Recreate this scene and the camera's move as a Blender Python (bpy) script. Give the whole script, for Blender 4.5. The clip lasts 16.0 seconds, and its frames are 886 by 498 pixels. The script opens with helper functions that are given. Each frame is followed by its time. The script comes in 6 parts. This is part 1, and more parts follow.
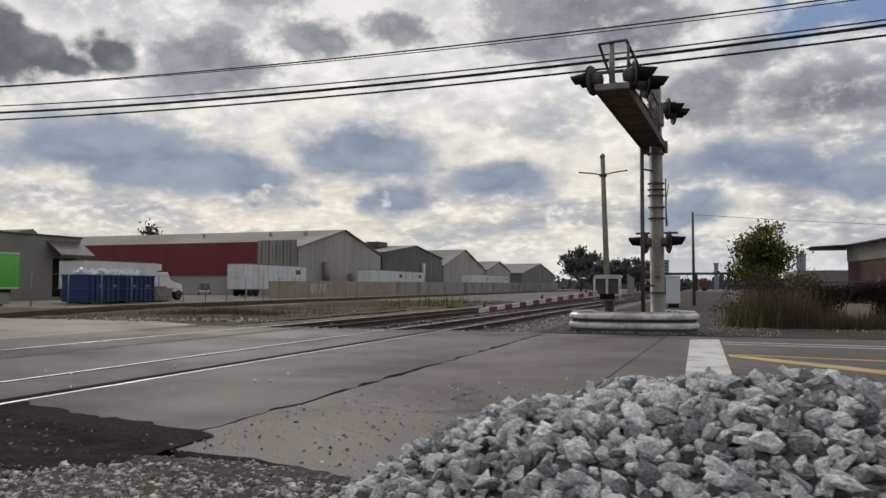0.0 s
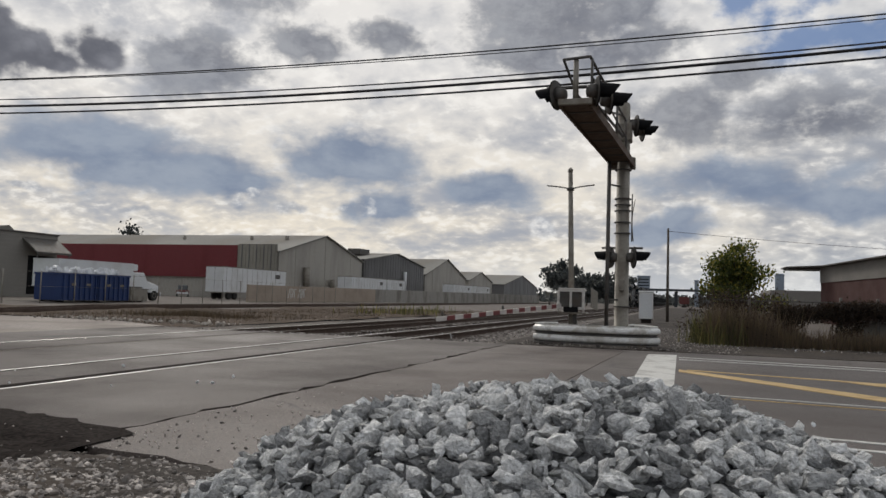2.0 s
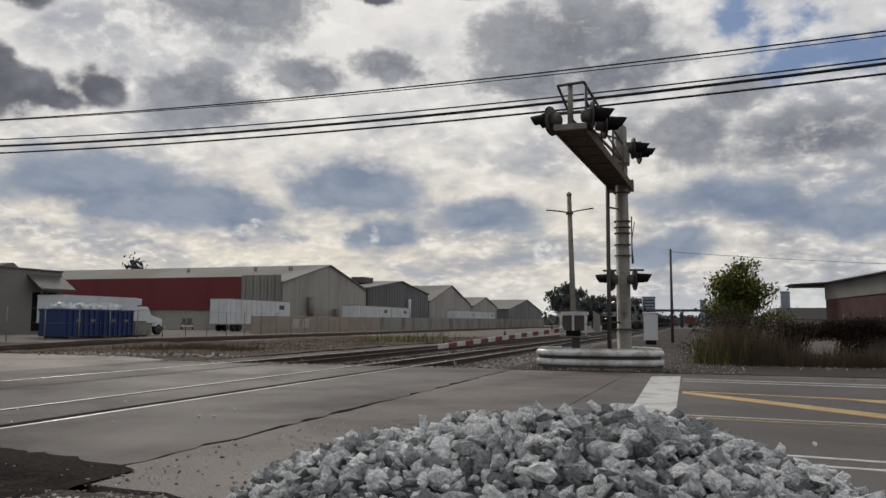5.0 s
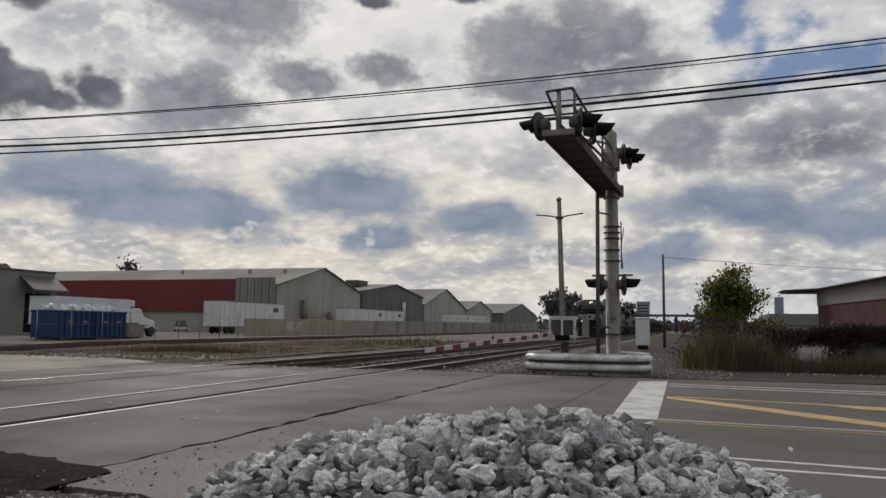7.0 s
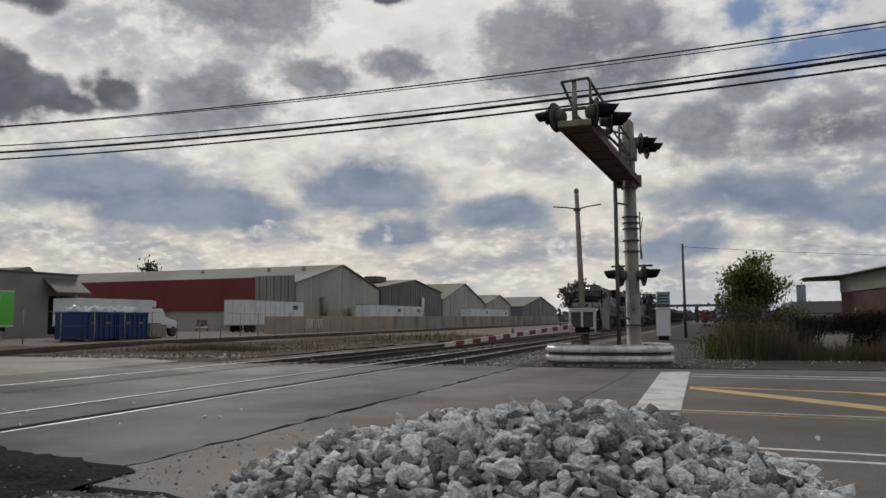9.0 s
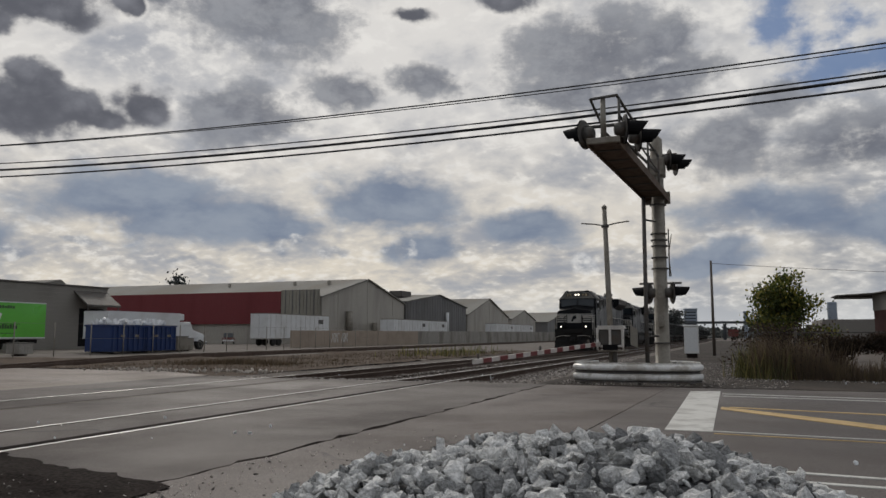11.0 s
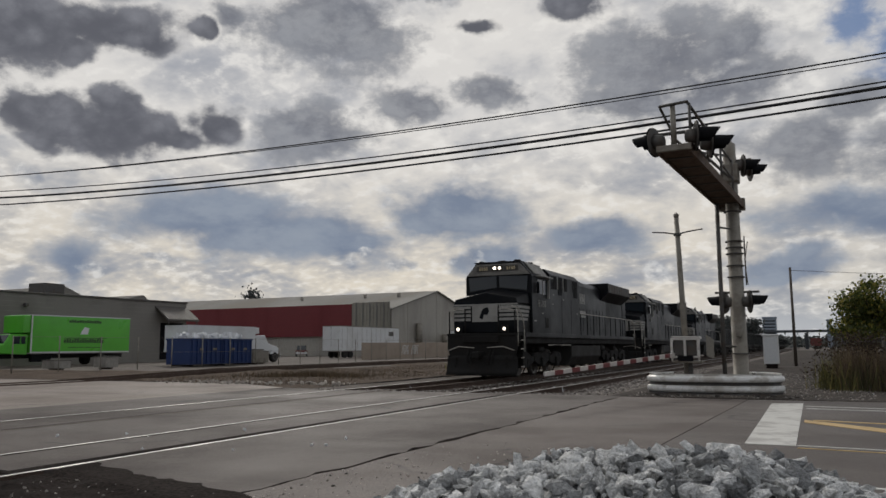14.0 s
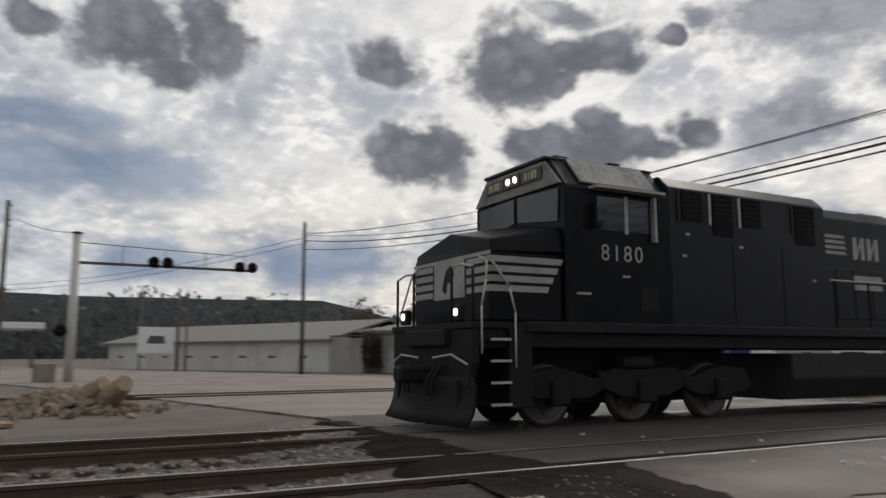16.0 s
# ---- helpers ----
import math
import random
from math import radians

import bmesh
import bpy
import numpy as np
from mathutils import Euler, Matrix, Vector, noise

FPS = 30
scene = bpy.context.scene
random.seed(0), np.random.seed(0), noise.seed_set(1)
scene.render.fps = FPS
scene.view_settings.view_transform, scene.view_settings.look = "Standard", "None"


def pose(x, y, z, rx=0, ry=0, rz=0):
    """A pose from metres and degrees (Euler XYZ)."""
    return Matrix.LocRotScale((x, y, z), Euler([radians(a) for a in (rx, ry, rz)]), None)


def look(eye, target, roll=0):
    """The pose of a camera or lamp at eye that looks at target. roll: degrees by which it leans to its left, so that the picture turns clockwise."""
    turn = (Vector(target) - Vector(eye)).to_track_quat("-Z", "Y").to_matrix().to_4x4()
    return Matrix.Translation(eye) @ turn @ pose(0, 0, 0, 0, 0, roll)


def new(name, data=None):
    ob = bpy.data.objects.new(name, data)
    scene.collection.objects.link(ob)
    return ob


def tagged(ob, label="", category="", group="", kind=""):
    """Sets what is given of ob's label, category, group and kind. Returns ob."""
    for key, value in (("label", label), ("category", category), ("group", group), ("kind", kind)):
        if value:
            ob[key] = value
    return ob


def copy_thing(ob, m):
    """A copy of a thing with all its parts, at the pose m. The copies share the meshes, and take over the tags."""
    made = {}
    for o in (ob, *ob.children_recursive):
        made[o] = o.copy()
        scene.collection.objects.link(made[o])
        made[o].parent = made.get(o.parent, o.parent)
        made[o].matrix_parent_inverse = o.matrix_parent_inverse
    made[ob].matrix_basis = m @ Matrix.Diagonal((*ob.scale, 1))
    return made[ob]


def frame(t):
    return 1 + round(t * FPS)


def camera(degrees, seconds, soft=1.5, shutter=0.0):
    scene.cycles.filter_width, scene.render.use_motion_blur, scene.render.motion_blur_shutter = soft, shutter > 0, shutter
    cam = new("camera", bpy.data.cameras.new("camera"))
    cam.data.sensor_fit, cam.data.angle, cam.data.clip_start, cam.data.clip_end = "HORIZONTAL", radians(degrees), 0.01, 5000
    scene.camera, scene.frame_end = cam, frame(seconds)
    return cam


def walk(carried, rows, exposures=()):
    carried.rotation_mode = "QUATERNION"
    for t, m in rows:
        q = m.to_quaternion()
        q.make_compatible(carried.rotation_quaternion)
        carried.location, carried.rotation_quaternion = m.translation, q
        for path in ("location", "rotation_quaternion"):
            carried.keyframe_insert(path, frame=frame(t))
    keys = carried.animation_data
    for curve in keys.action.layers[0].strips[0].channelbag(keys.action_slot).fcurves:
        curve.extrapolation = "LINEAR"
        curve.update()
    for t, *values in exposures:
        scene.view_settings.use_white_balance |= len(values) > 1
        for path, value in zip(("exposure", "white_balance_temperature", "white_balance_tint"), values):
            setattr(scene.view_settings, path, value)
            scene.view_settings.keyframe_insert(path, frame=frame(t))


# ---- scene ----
cam = camera(60.0, 16.0, 1.5, 0.25)
PATH = [
    (0, (-0.766, -0.731, 1.158), (-1.414, 1.158, 1.257), 0.0),
    (0.5, (-0.514, -0.683, 1.14), (-1.176, 1.202, 1.235), 0.3),
    (1, (-0.42, -0.674, 1.167), (-1.075, 1.213, 1.267), 0.8),
    (1.5, (-0.362, -0.677, 1.138), (-0.995, 1.217, 1.245), 1.3),
    (2, (-0.295, -0.672, 1.145), (-0.904, 1.229, 1.269), 1.7),
    (2.5, (-0.253, -0.652, 1.152), (-0.844, 1.253, 1.303), 1.6),
    (3, (-0.257, -0.671, 1.16), (-0.846, 1.233, 1.332), 1.3),
    (3.5, (-0.258, -0.686, 1.162), (-0.858, 1.213, 1.347), 0.7),
    (4, (-0.258, -0.69, 1.158), (-0.875, 1.203, 1.349), 0.3),
    (4.5, (-0.243, -0.702, 1.163), (-0.862, 1.19, 1.354), 0.2),
    (7, (-0.046, -0.712, 1.171), (-0.652, 1.183, 1.372), 0.6),
    (7.5, (-0.063, -0.683, 1.173), (-0.694, 1.204, 1.378), 0.2),
    (8, (-0.063, -0.675, 1.168), (-0.708, 1.207, 1.371), -0.1),
    (8.5, (-0.061, -0.695, 1.171), (-0.71, 1.187, 1.366), -0.4),
    (9, (-0.062, -0.682, 1.167), (-0.712, 1.2, 1.354), -0.5),
    (11.5, (-0.119, -0.744, 1.22), (-0.845, 1.103, 1.471), 0.1),
    (12, (-0.106, -0.765, 1.231), (-0.844, 1.073, 1.512), 0.2),
    (12.5, (-0.107, -0.735, 1.219), (-0.857, 1.096, 1.516), 0.3),
    (13, (-0.103, -0.732, 1.222), (-0.874, 1.09, 1.514), 0.1),
    (13.5, (-0.116, -0.769, 1.209), (-0.924, 1.04, 1.485), -0.1),
    (14, (-0.108, -0.788, 1.224), (-0.978, 0.995, 1.479), -0.4),
    (14.5, (-0.144, -0.789, 1.218), (-1.122, 0.94, 1.456), -0.5),
    (15, (-0.171, -0.811, 1.236), (-1.335, 0.799, 1.469), -0.4),
    (15.5, (-0.236, -0.793, 1.229), (-1.657, 0.594, 1.467), -0.6),
    (16, (-0.218, -0.932, 1.236), (-1.958, 0.014, 1.512), -0.1),
]
walk(cam, [(t, look(eye, target, roll)) for t, eye, target, roll in PATH],
     [(0, .22), (2, .17), (4, .10), (9, .0), (12.5, -.08), (14.5, -.04), (15.5, .10), (16, .28)])

# ---- world, sun, exposure ----
SUN_AZ, SUN_EL = 34.0, 36.0     # degrees to the left of +y, and above the horizon
SUN_DIR = Vector((-math.sin(radians(SUN_AZ)) * math.cos(radians(SUN_EL)),
                  math.cos(radians(SUN_AZ)) * math.cos(radians(SUN_EL)), math.sin(radians(SUN_EL))))

# clouds by kind: degrees left of +y, degrees up, half width, half height
HEAPS = [
    (51.1, 21.7, 5.4, 1.7), (53.5, 20.1, 2.1, 1.2), (48.4, 21.1, 2.6, 1.0), (50.1, 15.1, 5.4, 1.9), (49.7, 16.7, 2.0, 1.2),
    (53.0, 15.2, 1.9, 2.0), (46.7, 14.6, 3.4, 1.2), (43.4, 15.7, 2.1, 1.6), (44.1, 22.0, 1.0, 0.8), (22.7, 23.4, 2.6, 0.7),
    (16.2, 24.4, 2.2, 1.2),
]
HEAPS_WEST = [
    (84.3, 21.9, 4.2, 2.8), (78.8, 22.5, 3.2, 2.9), (81.9, 19.8, 2.4, 1.7), (66.0, 21.6, 2.5, 1.7), (63.2, 15.3, 4.5, 2.8),
    (56.4, 21.2, 4.1, 3.2), (53.9, 16.0, 4.0, 1.4), (90.8, 21.9, 2.1, 1.1), (104.0, 19.0, 6.0, 3.0), (128.0, 23.0, 8.0, 4.0),
    (160.0, 18.0, 8.0, 3.5), (-150.0, 21.0, 9.0, 4.0), (-70.0, 19.0, 8.0, 3.5),
]
BANKS = [
    (34.1, 23.3, 6.3, 3.0), (42.0, 23.3, 2.0, 1.1), (9.3, 20.4, 6.2, 2.5), (11.5, 18.0, 4.2, 1.6), (5.7, 18.6, 3.8, 1.5),
    (26.7, 26.0, 2.6, 0.9), (29.0, 18.4, 2.2, 1.2), (22.7, 18.9, 2.4, 0.9), (35.9, 16.0, 3.3, 1.8), (0.0, 13.2, 3.2, 1.9),
    (4.3, 21.0, 2.4, 1.6), (-8.5, 12.5, 4.0, 1.4), (-3.5, 15.5, 2.2, 1.0), (51.5, 25.0, 3.0, 1.2), (-26.0, 22.0, 7.0, 3.0), (-38.0, 15.0, 6.0, 2.5), (-110.0, 24.0, 9.0, 4.0),
]
VEILS = [
    (43.2, 9.5, 6.6, 1.7), (38.1, 8.6, 7.7, 1.7), (34.0, 7.7, 4.5, 1.2), (24.6, 10.3, 4.5, 2.0), (14.0, 8.3, 3.3, 1.3),
    (-3.2, 8.7, 5.4, 1.3), (-5.8, 7.8, 3.1, 1.1), (52.4, 5.7, 2.0, 1.5), (22.7, 7.0, 2.1, 1.3), (1.3, 5.3, 3.4, 1.0),
    (70.9, 6.4, 7.1, 1.9), (83.1, 6.4, 4.5, 1.6), (88.8, 12.4, 7.8, 1.9), (90.3, 15.5, 4.9, 1.3), (-9.3, 7.0, 4.2, 1.0),
]
GAPS = [
    (-3.7, 21.4, 1.5, 2.6), (-5.1, 19.5, 1.8, 1.1), (-7.4, 20.5, 1.6, 1.4), (-7.3, 17.4, 2.5, 1.3), (-3.0, 21.0, 1.5, 2.3),
    (-10.4, 17.5, 3.1, 1.1), (150.0, 12.0, 8.0, 3.0), (-120.0, 12.0, 9.0, 3.0), (-60.0, 10.0, 7.0, 3.0),
]
PUFFS = [
    (33.3, 6.4, 1.1, 0.7), (10.6, 5.4, 1.4, 1.0), (29.0, 6.4, 2.5, 0.6), (31.8, 7.1, 1.0, 0.4), (46.4, 6.7, 1.9, 0.4),
    (24.0, 6.7, 1.3, 1.0), (20.1, 6.7, 1.3, 0.5), (39.2, 5.1, 2.4, 0.5), (49.8, 5.5, 2.5, 0.5), (58.4, 11.7, 2.3, 1.2),
    (54.7, 11.6, 1.6, 1.4),
]


class Net:
    """A short way to write node trees."""

    def __init__(self, tree):
        self.tree = tree

    def add(self, kind, ins=(), **props):
        n = self.tree.nodes.new(kind)
        for k, v in props.items():
            if k == "op":
                n.operation = v
            elif k == "dims":
                n.noise_dimensions = v
            elif k == "blend":
                n.data_type, n.blend_type = "RGBA", v
            elif k == "feature":
                n.feature = v
            elif k == "clamp":
                n.use_clamp = v
        for key, v in (ins.items() if isinstance(ins, dict) else enumerate(ins)):
            if v is None:
                continue
            if isinstance(v, bpy.types.NodeSocket):
                self.tree.links.new(v, n.inputs[key])
            else:
                n.inputs[key].default_value = v
        return n

    def math(self, op, a, b=None, c=None, clamp=False):
        return self.add("ShaderNodeMath", (a, b, c), op=op, clamp=clamp).outputs[0]

    def vec(self, op, a, b=None, out=0):
        return self.add("ShaderNodeVectorMath", (a, b), op=op).outputs[out]

    def noise(self, vector, scale, detail=4.0, rough=.55, distort=0.0):
        return self.add("ShaderNodeTexNoise", {"Vector": vector, "Scale": scale, "Detail": detail, "Roughness": rough, "Distortion": distort})

    def step(self, v, a, b, lo=0.0, hi=1.0):
        n = self.add("ShaderNodeMapRange", {"Value": v, "From Min": a, "From Max": b, "To Min": lo, "To Max": hi})
        n.interpolation_type = "SMOOTHSTEP"
        return n.outputs[0]

    def mix(self, f, a, b, blend="MIX"):
        return self.add("ShaderNodeMix", {0: f, 6: a, 7: b}, blend=blend).outputs[2]


def make_world():
    world = bpy.data.worlds.new("sky")
    scene.world = world
    world.use_nodes = True
    n = Net(world.node_tree)
    bg = world.node_tree.nodes["Background"]
    d = n.add("ShaderNodeTexCoord").outputs["Generated"]
    xyz = n.add("ShaderNodeSeparateXYZ", (d,))
    sky = n.add("ShaderNodeTexSky")
    sky.sky_type, sky.sun_disc = "NISHITA", False
    sky.sun_elevation, sky.sun_rotation = radians(SUN_EL), radians(-SUN_AZ)
    sky.dust_density = 1.5
    clear = n.vec("SCALE", sky.outputs[0])
    clear.node.inputs[3].default_value = 0.062
    z = n.math("MAXIMUM", xyz.outputs[2], 0.0)
    # degrees left of +y and up, slightly swirled
    az = n.math("MULTIPLY", n.math("ARCTAN2", n.math("MULTIPLY", xyz.outputs[0], -1.0), xyz.outputs[1]), 57.2958)
    el = n.math("MULTIPLY", n.math("ARCSINE", xyz.outputs[2]), 57.2958)
    swirl = n.vec("SUBTRACT", n.noise(d, 8.0, 5, .55).outputs[1], (.5, .5, .5))
    spot = n.vec("ADD", n.add("ShaderNodeCombineXYZ", (az, el, 0.0)).outputs[0], n.vec("MULTIPLY", swirl, (8.0, 4.2, 0.0)))

    def shapes(table, melt):
        """How deep inside the nearest oval, 1 at a centre, 0 on its rim."""
        least = None
        for a, e, w, h in table:
            v = n.add("ShaderNodeVectorMath", (spot, (1 / w, 1 / h, 0), (-a / w, -e / h, 0)), op="MULTIPLY_ADD").outputs[0]
            one = n.vec("LENGTH", v, out=1)
            least = one if least is None else n.math("SMOOTH_MIN", least, one, melt)
        return n.math("SUBTRACT", 1.0, least)
    # a flat layer seen in perspective: streaks low down, small cells higher up
    up = n.math("ADD", z, .36)
    flat = n.add("ShaderNodeCombineXYZ", (n.math("DIVIDE", xyz.outputs[0], up), n.math("DIVIDE", xyz.outputs[1], up), 0.0)).outputs[0]
    big = n.noise(flat, 2.1, 7, .54, .3).outputs[0]
    cells = n.noise(flat, 7.5, 6, .56, .2).outputs[0]
    ripple = n.noise(flat, 30.0, 4, .55, .2).outputs[0]
    soft = n.noise(n.vec("MULTIPLY", d, (1, 1, 2.0)), 11.0, 8, .58, .15).outputs[0]
    fine = n.noise(n.vec("MULTIPLY", d, (1, 1, 1.4)), 34.0, 8, .68, .1).outputs[0]
    lumps = n.add("ShaderNodeTexVoronoi", {"Vector": n.vec("ADD", n.vec("MULTIPLY", d, (1, 1, 1.3)), n.vec("MULTIPLY", swirl, (.05, .05, .05))), "Scale": 26.0}).outputs[0]
    knobs = n.add("ShaderNodeTexVoronoi", {"Vector": n.vec("ADD", d, n.vec("MULTIPLY", swirl, (.02, .02, .02))), "Scale": 62.0}).outputs[0]
    billow = n.math("ADD", n.math("MULTIPLY", n.math("SUBTRACT", .40, lumps), .60), n.math("MULTIPLY", n.math("SUBTRACT", .40, knobs), .34))
    glow = n.vec("DOT_PRODUCT", d, tuple(SUN_DIR), 1)
    near_sun = n.step(glow, .50, 1.0)
    low = n.step(z, .30, .06)
    # the bright high layer
    white = n.mix(near_sun, (.515, .528, .548, 1), (.735, .715, .69, 1))
    white = n.mix(n.math("MULTIPLY", n.math("MULTIPLY", n.step(glow, .45, .90), low), .72), white, (.76, .675, .535, 1))
    grey = n.mix(near_sun, (.25, .272, .318, 1), (.375, .39, .43, 1))
    mass = n.math("ADD", n.math("MULTIPLY", big, .60), n.math("ADD", n.math("MULTIPLY", cells, .30), n.math("MULTIPLY", ripple, .10)))
    col = n.mix(n.step(mass, .37, .56), grey, white)
    crest = n.math("MULTIPLY", n.step(n.math("ADD", n.math("MULTIPLY", cells, .55), n.math("MULTIPLY", ripple, .45)), .50, .64), n.step(glow, .2, .8))
    col = n.mix(n.math("MULTIPLY", crest, .60), col, (.84, .82, .785, 1))
    # blue openings
    gap = n.step(n.math("ADD", shapes(GAPS, .3), n.math("ADD", n.math("MULTIPLY", n.math("SUBTRACT", soft, .5), 3.2), n.math("MULTIPLY", n.math("SUBTRACT", fine, .5), 1.8))), -.55, .75)
    col = n.mix(n.math("MULTIPLY", gap, .92), col, n.mix(.8, clear, (.125, .205, .385, 1)))
    # soft blue-grey veils under the bright layer
    veil = n.step(n.math("ADD", shapes(VEILS, .35), n.math("ADD", n.math("MULTIPLY", n.math("SUBTRACT", soft, .5), 2.4), n.math("MULTIPLY", n.math("SUBTRACT", cells, .5), .9))), -.55, .45)
    tint = n.mix(n.step(soft, .35, .68), (.165, .210, .298, 1), (.268, .312, .385, 1))
    col = n.mix(n.math("MULTIPLY", veil, .95), col, tint)
    # grey banks with torn edges
    inside = n.math("ADD", shapes(BANKS, .3), n.math("ADD", n.math("MULTIPLY", n.math("SUBTRACT", soft, .5), 3.0), n.math("MULTIPLY", n.math("SUBTRACT", fine, .5), 1.5)))
    bank = n.step(inside, -.55, .40)
    tint = n.mix(n.step(n.math("ADD", n.math("MULTIPLY", soft, .6), n.math("MULTIPLY", fine, .4)), .38, .64), (.120, .132, .168, 1), (.265, .278, .31, 1))
    col = n.mix(n.math("MULTIPLY", bank, .88), col, tint)
    # small heaps low down, lit from above and behind
    body = n.math("ADD", shapes(PUFFS, .25), n.math("ADD", n.math("MULTIPLY", billow, 1.3), n.math("MULTIPLY", n.math("SUBTRACT", fine, .5), 1.2)))
    puff = n.step(body, -.05, .55)
    tint = n.mix(n.step(n.math("ADD", fine, n.math("MULTIPLY", billow, .5)), .62, .36), n.mix(near_sun, (.60, .63, .68, 1), (.80, .78, .74, 1)), (.25, .28, .34, 1))
    col = n.mix(n.math("MULTIPLY", puff, .65), col, tint)
    # dark heaped clouds with knobbly rims and a thin bright fringe
    over = n.math("ADD", n.math("MAXIMUM", shapes(HEAPS, .3), shapes(HEAPS_WEST, .3)), .16)
    body = n.math("ADD", over, n.math("ADD", n.math("MULTIPLY", billow, .55), n.math("ADD", n.math("MULTIPLY", n.math("SUBTRACT", fine, .5), .7), n.math("MULTIPLY", n.math("SUBTRACT", soft, .5), 1.3))))
    fringe = n.math("MULTIPLY", n.step(body, -.40, -.05), .28)
    col = n.mix(fringe, col, n.mix(near_sun, (.50, .52, .55, 1), (.78, .75, .71, 1)))
    dark = n.step(body, -.12, .42)
    tone = n.math("ADD", n.math("MULTIPLY", billow, .5), n.math("ADD", n.math("MULTIPLY", soft, .6), n.math("MULTIPLY", fine, .4)))
    tint = n.mix(n.step(tone, .30, .82), (.092, .097, .120, 1), (.215, .222, .252, 1))
    tint = n.mix(n.step(body, .55, .0, 0, .38), tint, (.34, .345, .37, 1))
    col = n.mix(n.math("MULTIPLY", dark, .96), col, tint)
    # haze along the horizon
    col = n.mix(n.step(z, .085, .0, 0, .60), col, n.mix(n.step(glow, .3, .9), (.47, .545, .64, 1), (.66, .65, .62, 1)))
    ground = n.mix(n.step(xyz.outputs[2], 0.0, -.02), col, (.08, .075, .07, 1))
    world.node_tree.links.new(ground, bg.inputs[0])
    bg.inputs[1].default_value = 1.0


make_world()
sun = new("sun", bpy.data.lights.new("sun", "SUN"))
sun.data.energy, sun.data.angle, sun.data.color = 1.0, radians(16), (1.0, .94, .86)
sun.matrix_world = look(SUN_DIR * 100, (0, 0, 0))


# ---- materials ----
def surface(name, base, rough=.75, metal=0.0, fine=60.0, coarse=1.3, vary=.22, bump=.12, second=None, amount=.5, stretch=(1, 1, 1), pieces=0.0, coat=0.0, spec=.5):
    """Paint, stone, metal or earth: grain at one scale, stains of a second colour at another."""
    m = bpy.data.materials.new(name)
    m.use_nodes = True
    n = Net(m.node_tree)
    b = m.node_tree.nodes["Principled BSDF"]
    p = n.add("ShaderNodeTexCoord").outputs["Object"]
    if stretch != (1, 1, 1):
        p = n.vec("MULTIPLY", p, stretch)
    g = n.noise(p, fine, 3, .6).outputs[0]
    c = n.noise(p, coarse, 6, .62, .3).outputs[0]
    light = tuple(min(1, v * (1 + vary)) for v in base) + (1,)
    deep = tuple(v * (1 - vary) for v in base) + (1,)
    col = n.mix(n.step(g, .3, .7), deep, light)
    if second:
        col = n.mix(n.math("MULTIPLY", n.step(c, .46, .66), amount), col, tuple(second) + (1,))
    else:
        col = n.mix(n.step(c, .35, .7, 0, .5), col, deep)
    if pieces:
        pick = n.math("ADD", n.add("ShaderNodeObjectInfo").outputs["Random"], n.add("ShaderNodeNewGeometry").outputs["Random Per Island"])
        pick = n.math("FRACT", pick)
        hsv = n.add("ShaderNodeHueSaturation", {"Value": n.step(pick, 0, 1, 1 - pieces, 1 + pieces), "Color": col})
        col = hsv.outputs[0]
    m.node_tree.links.new(col, b.inputs["Base Color"])
    m.node_tree.links.new(n.step(c, .3, .75, max(0.03, rough - .1), min(1, rough + .12)), b.inputs["Roughness"])
    b.inputs["Metallic"].default_value = metal
    b.inputs["Specular IOR Level"].default_value = spec
    b.inputs["Coat Weight"].default_value = coat
    if bump:
        h = n.add("ShaderNodeBump", {"Strength": bump, "Distance": .02, "Height": n.math("ADD", g, n.math("MULTIPLY", c, .6))})
        m.node_tree.links.new(h.outputs[0], b.inputs["Normal"])
    return m


def glowing(name, colour, power):
    m = bpy.data.materials.new(name)
    m.use_nodes = True
    b = m.node_tree.nodes["Principled BSDF"]
    b.inputs["Base Color"].default_value = (*colour, 1)
    b.inputs["Emission Color"].default_value = (*colour, 1)
    b.inputs["Emission Strength"].default_value = power
    return m


def window_glass(name, tint=(.02, .025, .03)):
    m = bpy.data.materials.new(name)
    m.use_nodes = True
    b = m.node_tree.nodes["Principled BSDF"]
    b.inputs["Base Color"].default_value = (*tint, 1)
    b.inputs["Roughness"].default_value = .06
    b.inputs["Specular IOR Level"].default_value = .45
    return m


def foliage(name, base, vary=.4, second=(.15, .13, .03)):
    m = bpy.data.materials.new(name)
    m.use_nodes = True
    n = Net(m.node_tree)
    b = m.node_tree.nodes["Principled BSDF"]
    pick = n.add("ShaderNodeNewGeometry").outputs["Random Per Island"]
    hsv = n.add("ShaderNodeHueSaturation", {"Value": n.step(pick, 0, 1, 1 - vary, 1 + vary), "Color": n.mix(n.step(pick, .6, 1, 0, .7), (*base, 1), (*second, 1))})
    m.node_tree.links.new(hsv.outputs[0], b.inputs["Base Color"])
    b.inputs["Roughness"].default_value = .6
    thin = n.add("ShaderNodeBsdfTranslucent", {"Color": hsv.outputs[0]})
    both = n.add("ShaderNodeMixShader", {0: .45, 1: b.outputs[0], 2: thin.outputs[0]})
    m.node_tree.links.new(both.outputs[0], m.node_tree.nodes["Material Output"].inputs[0])
    return m


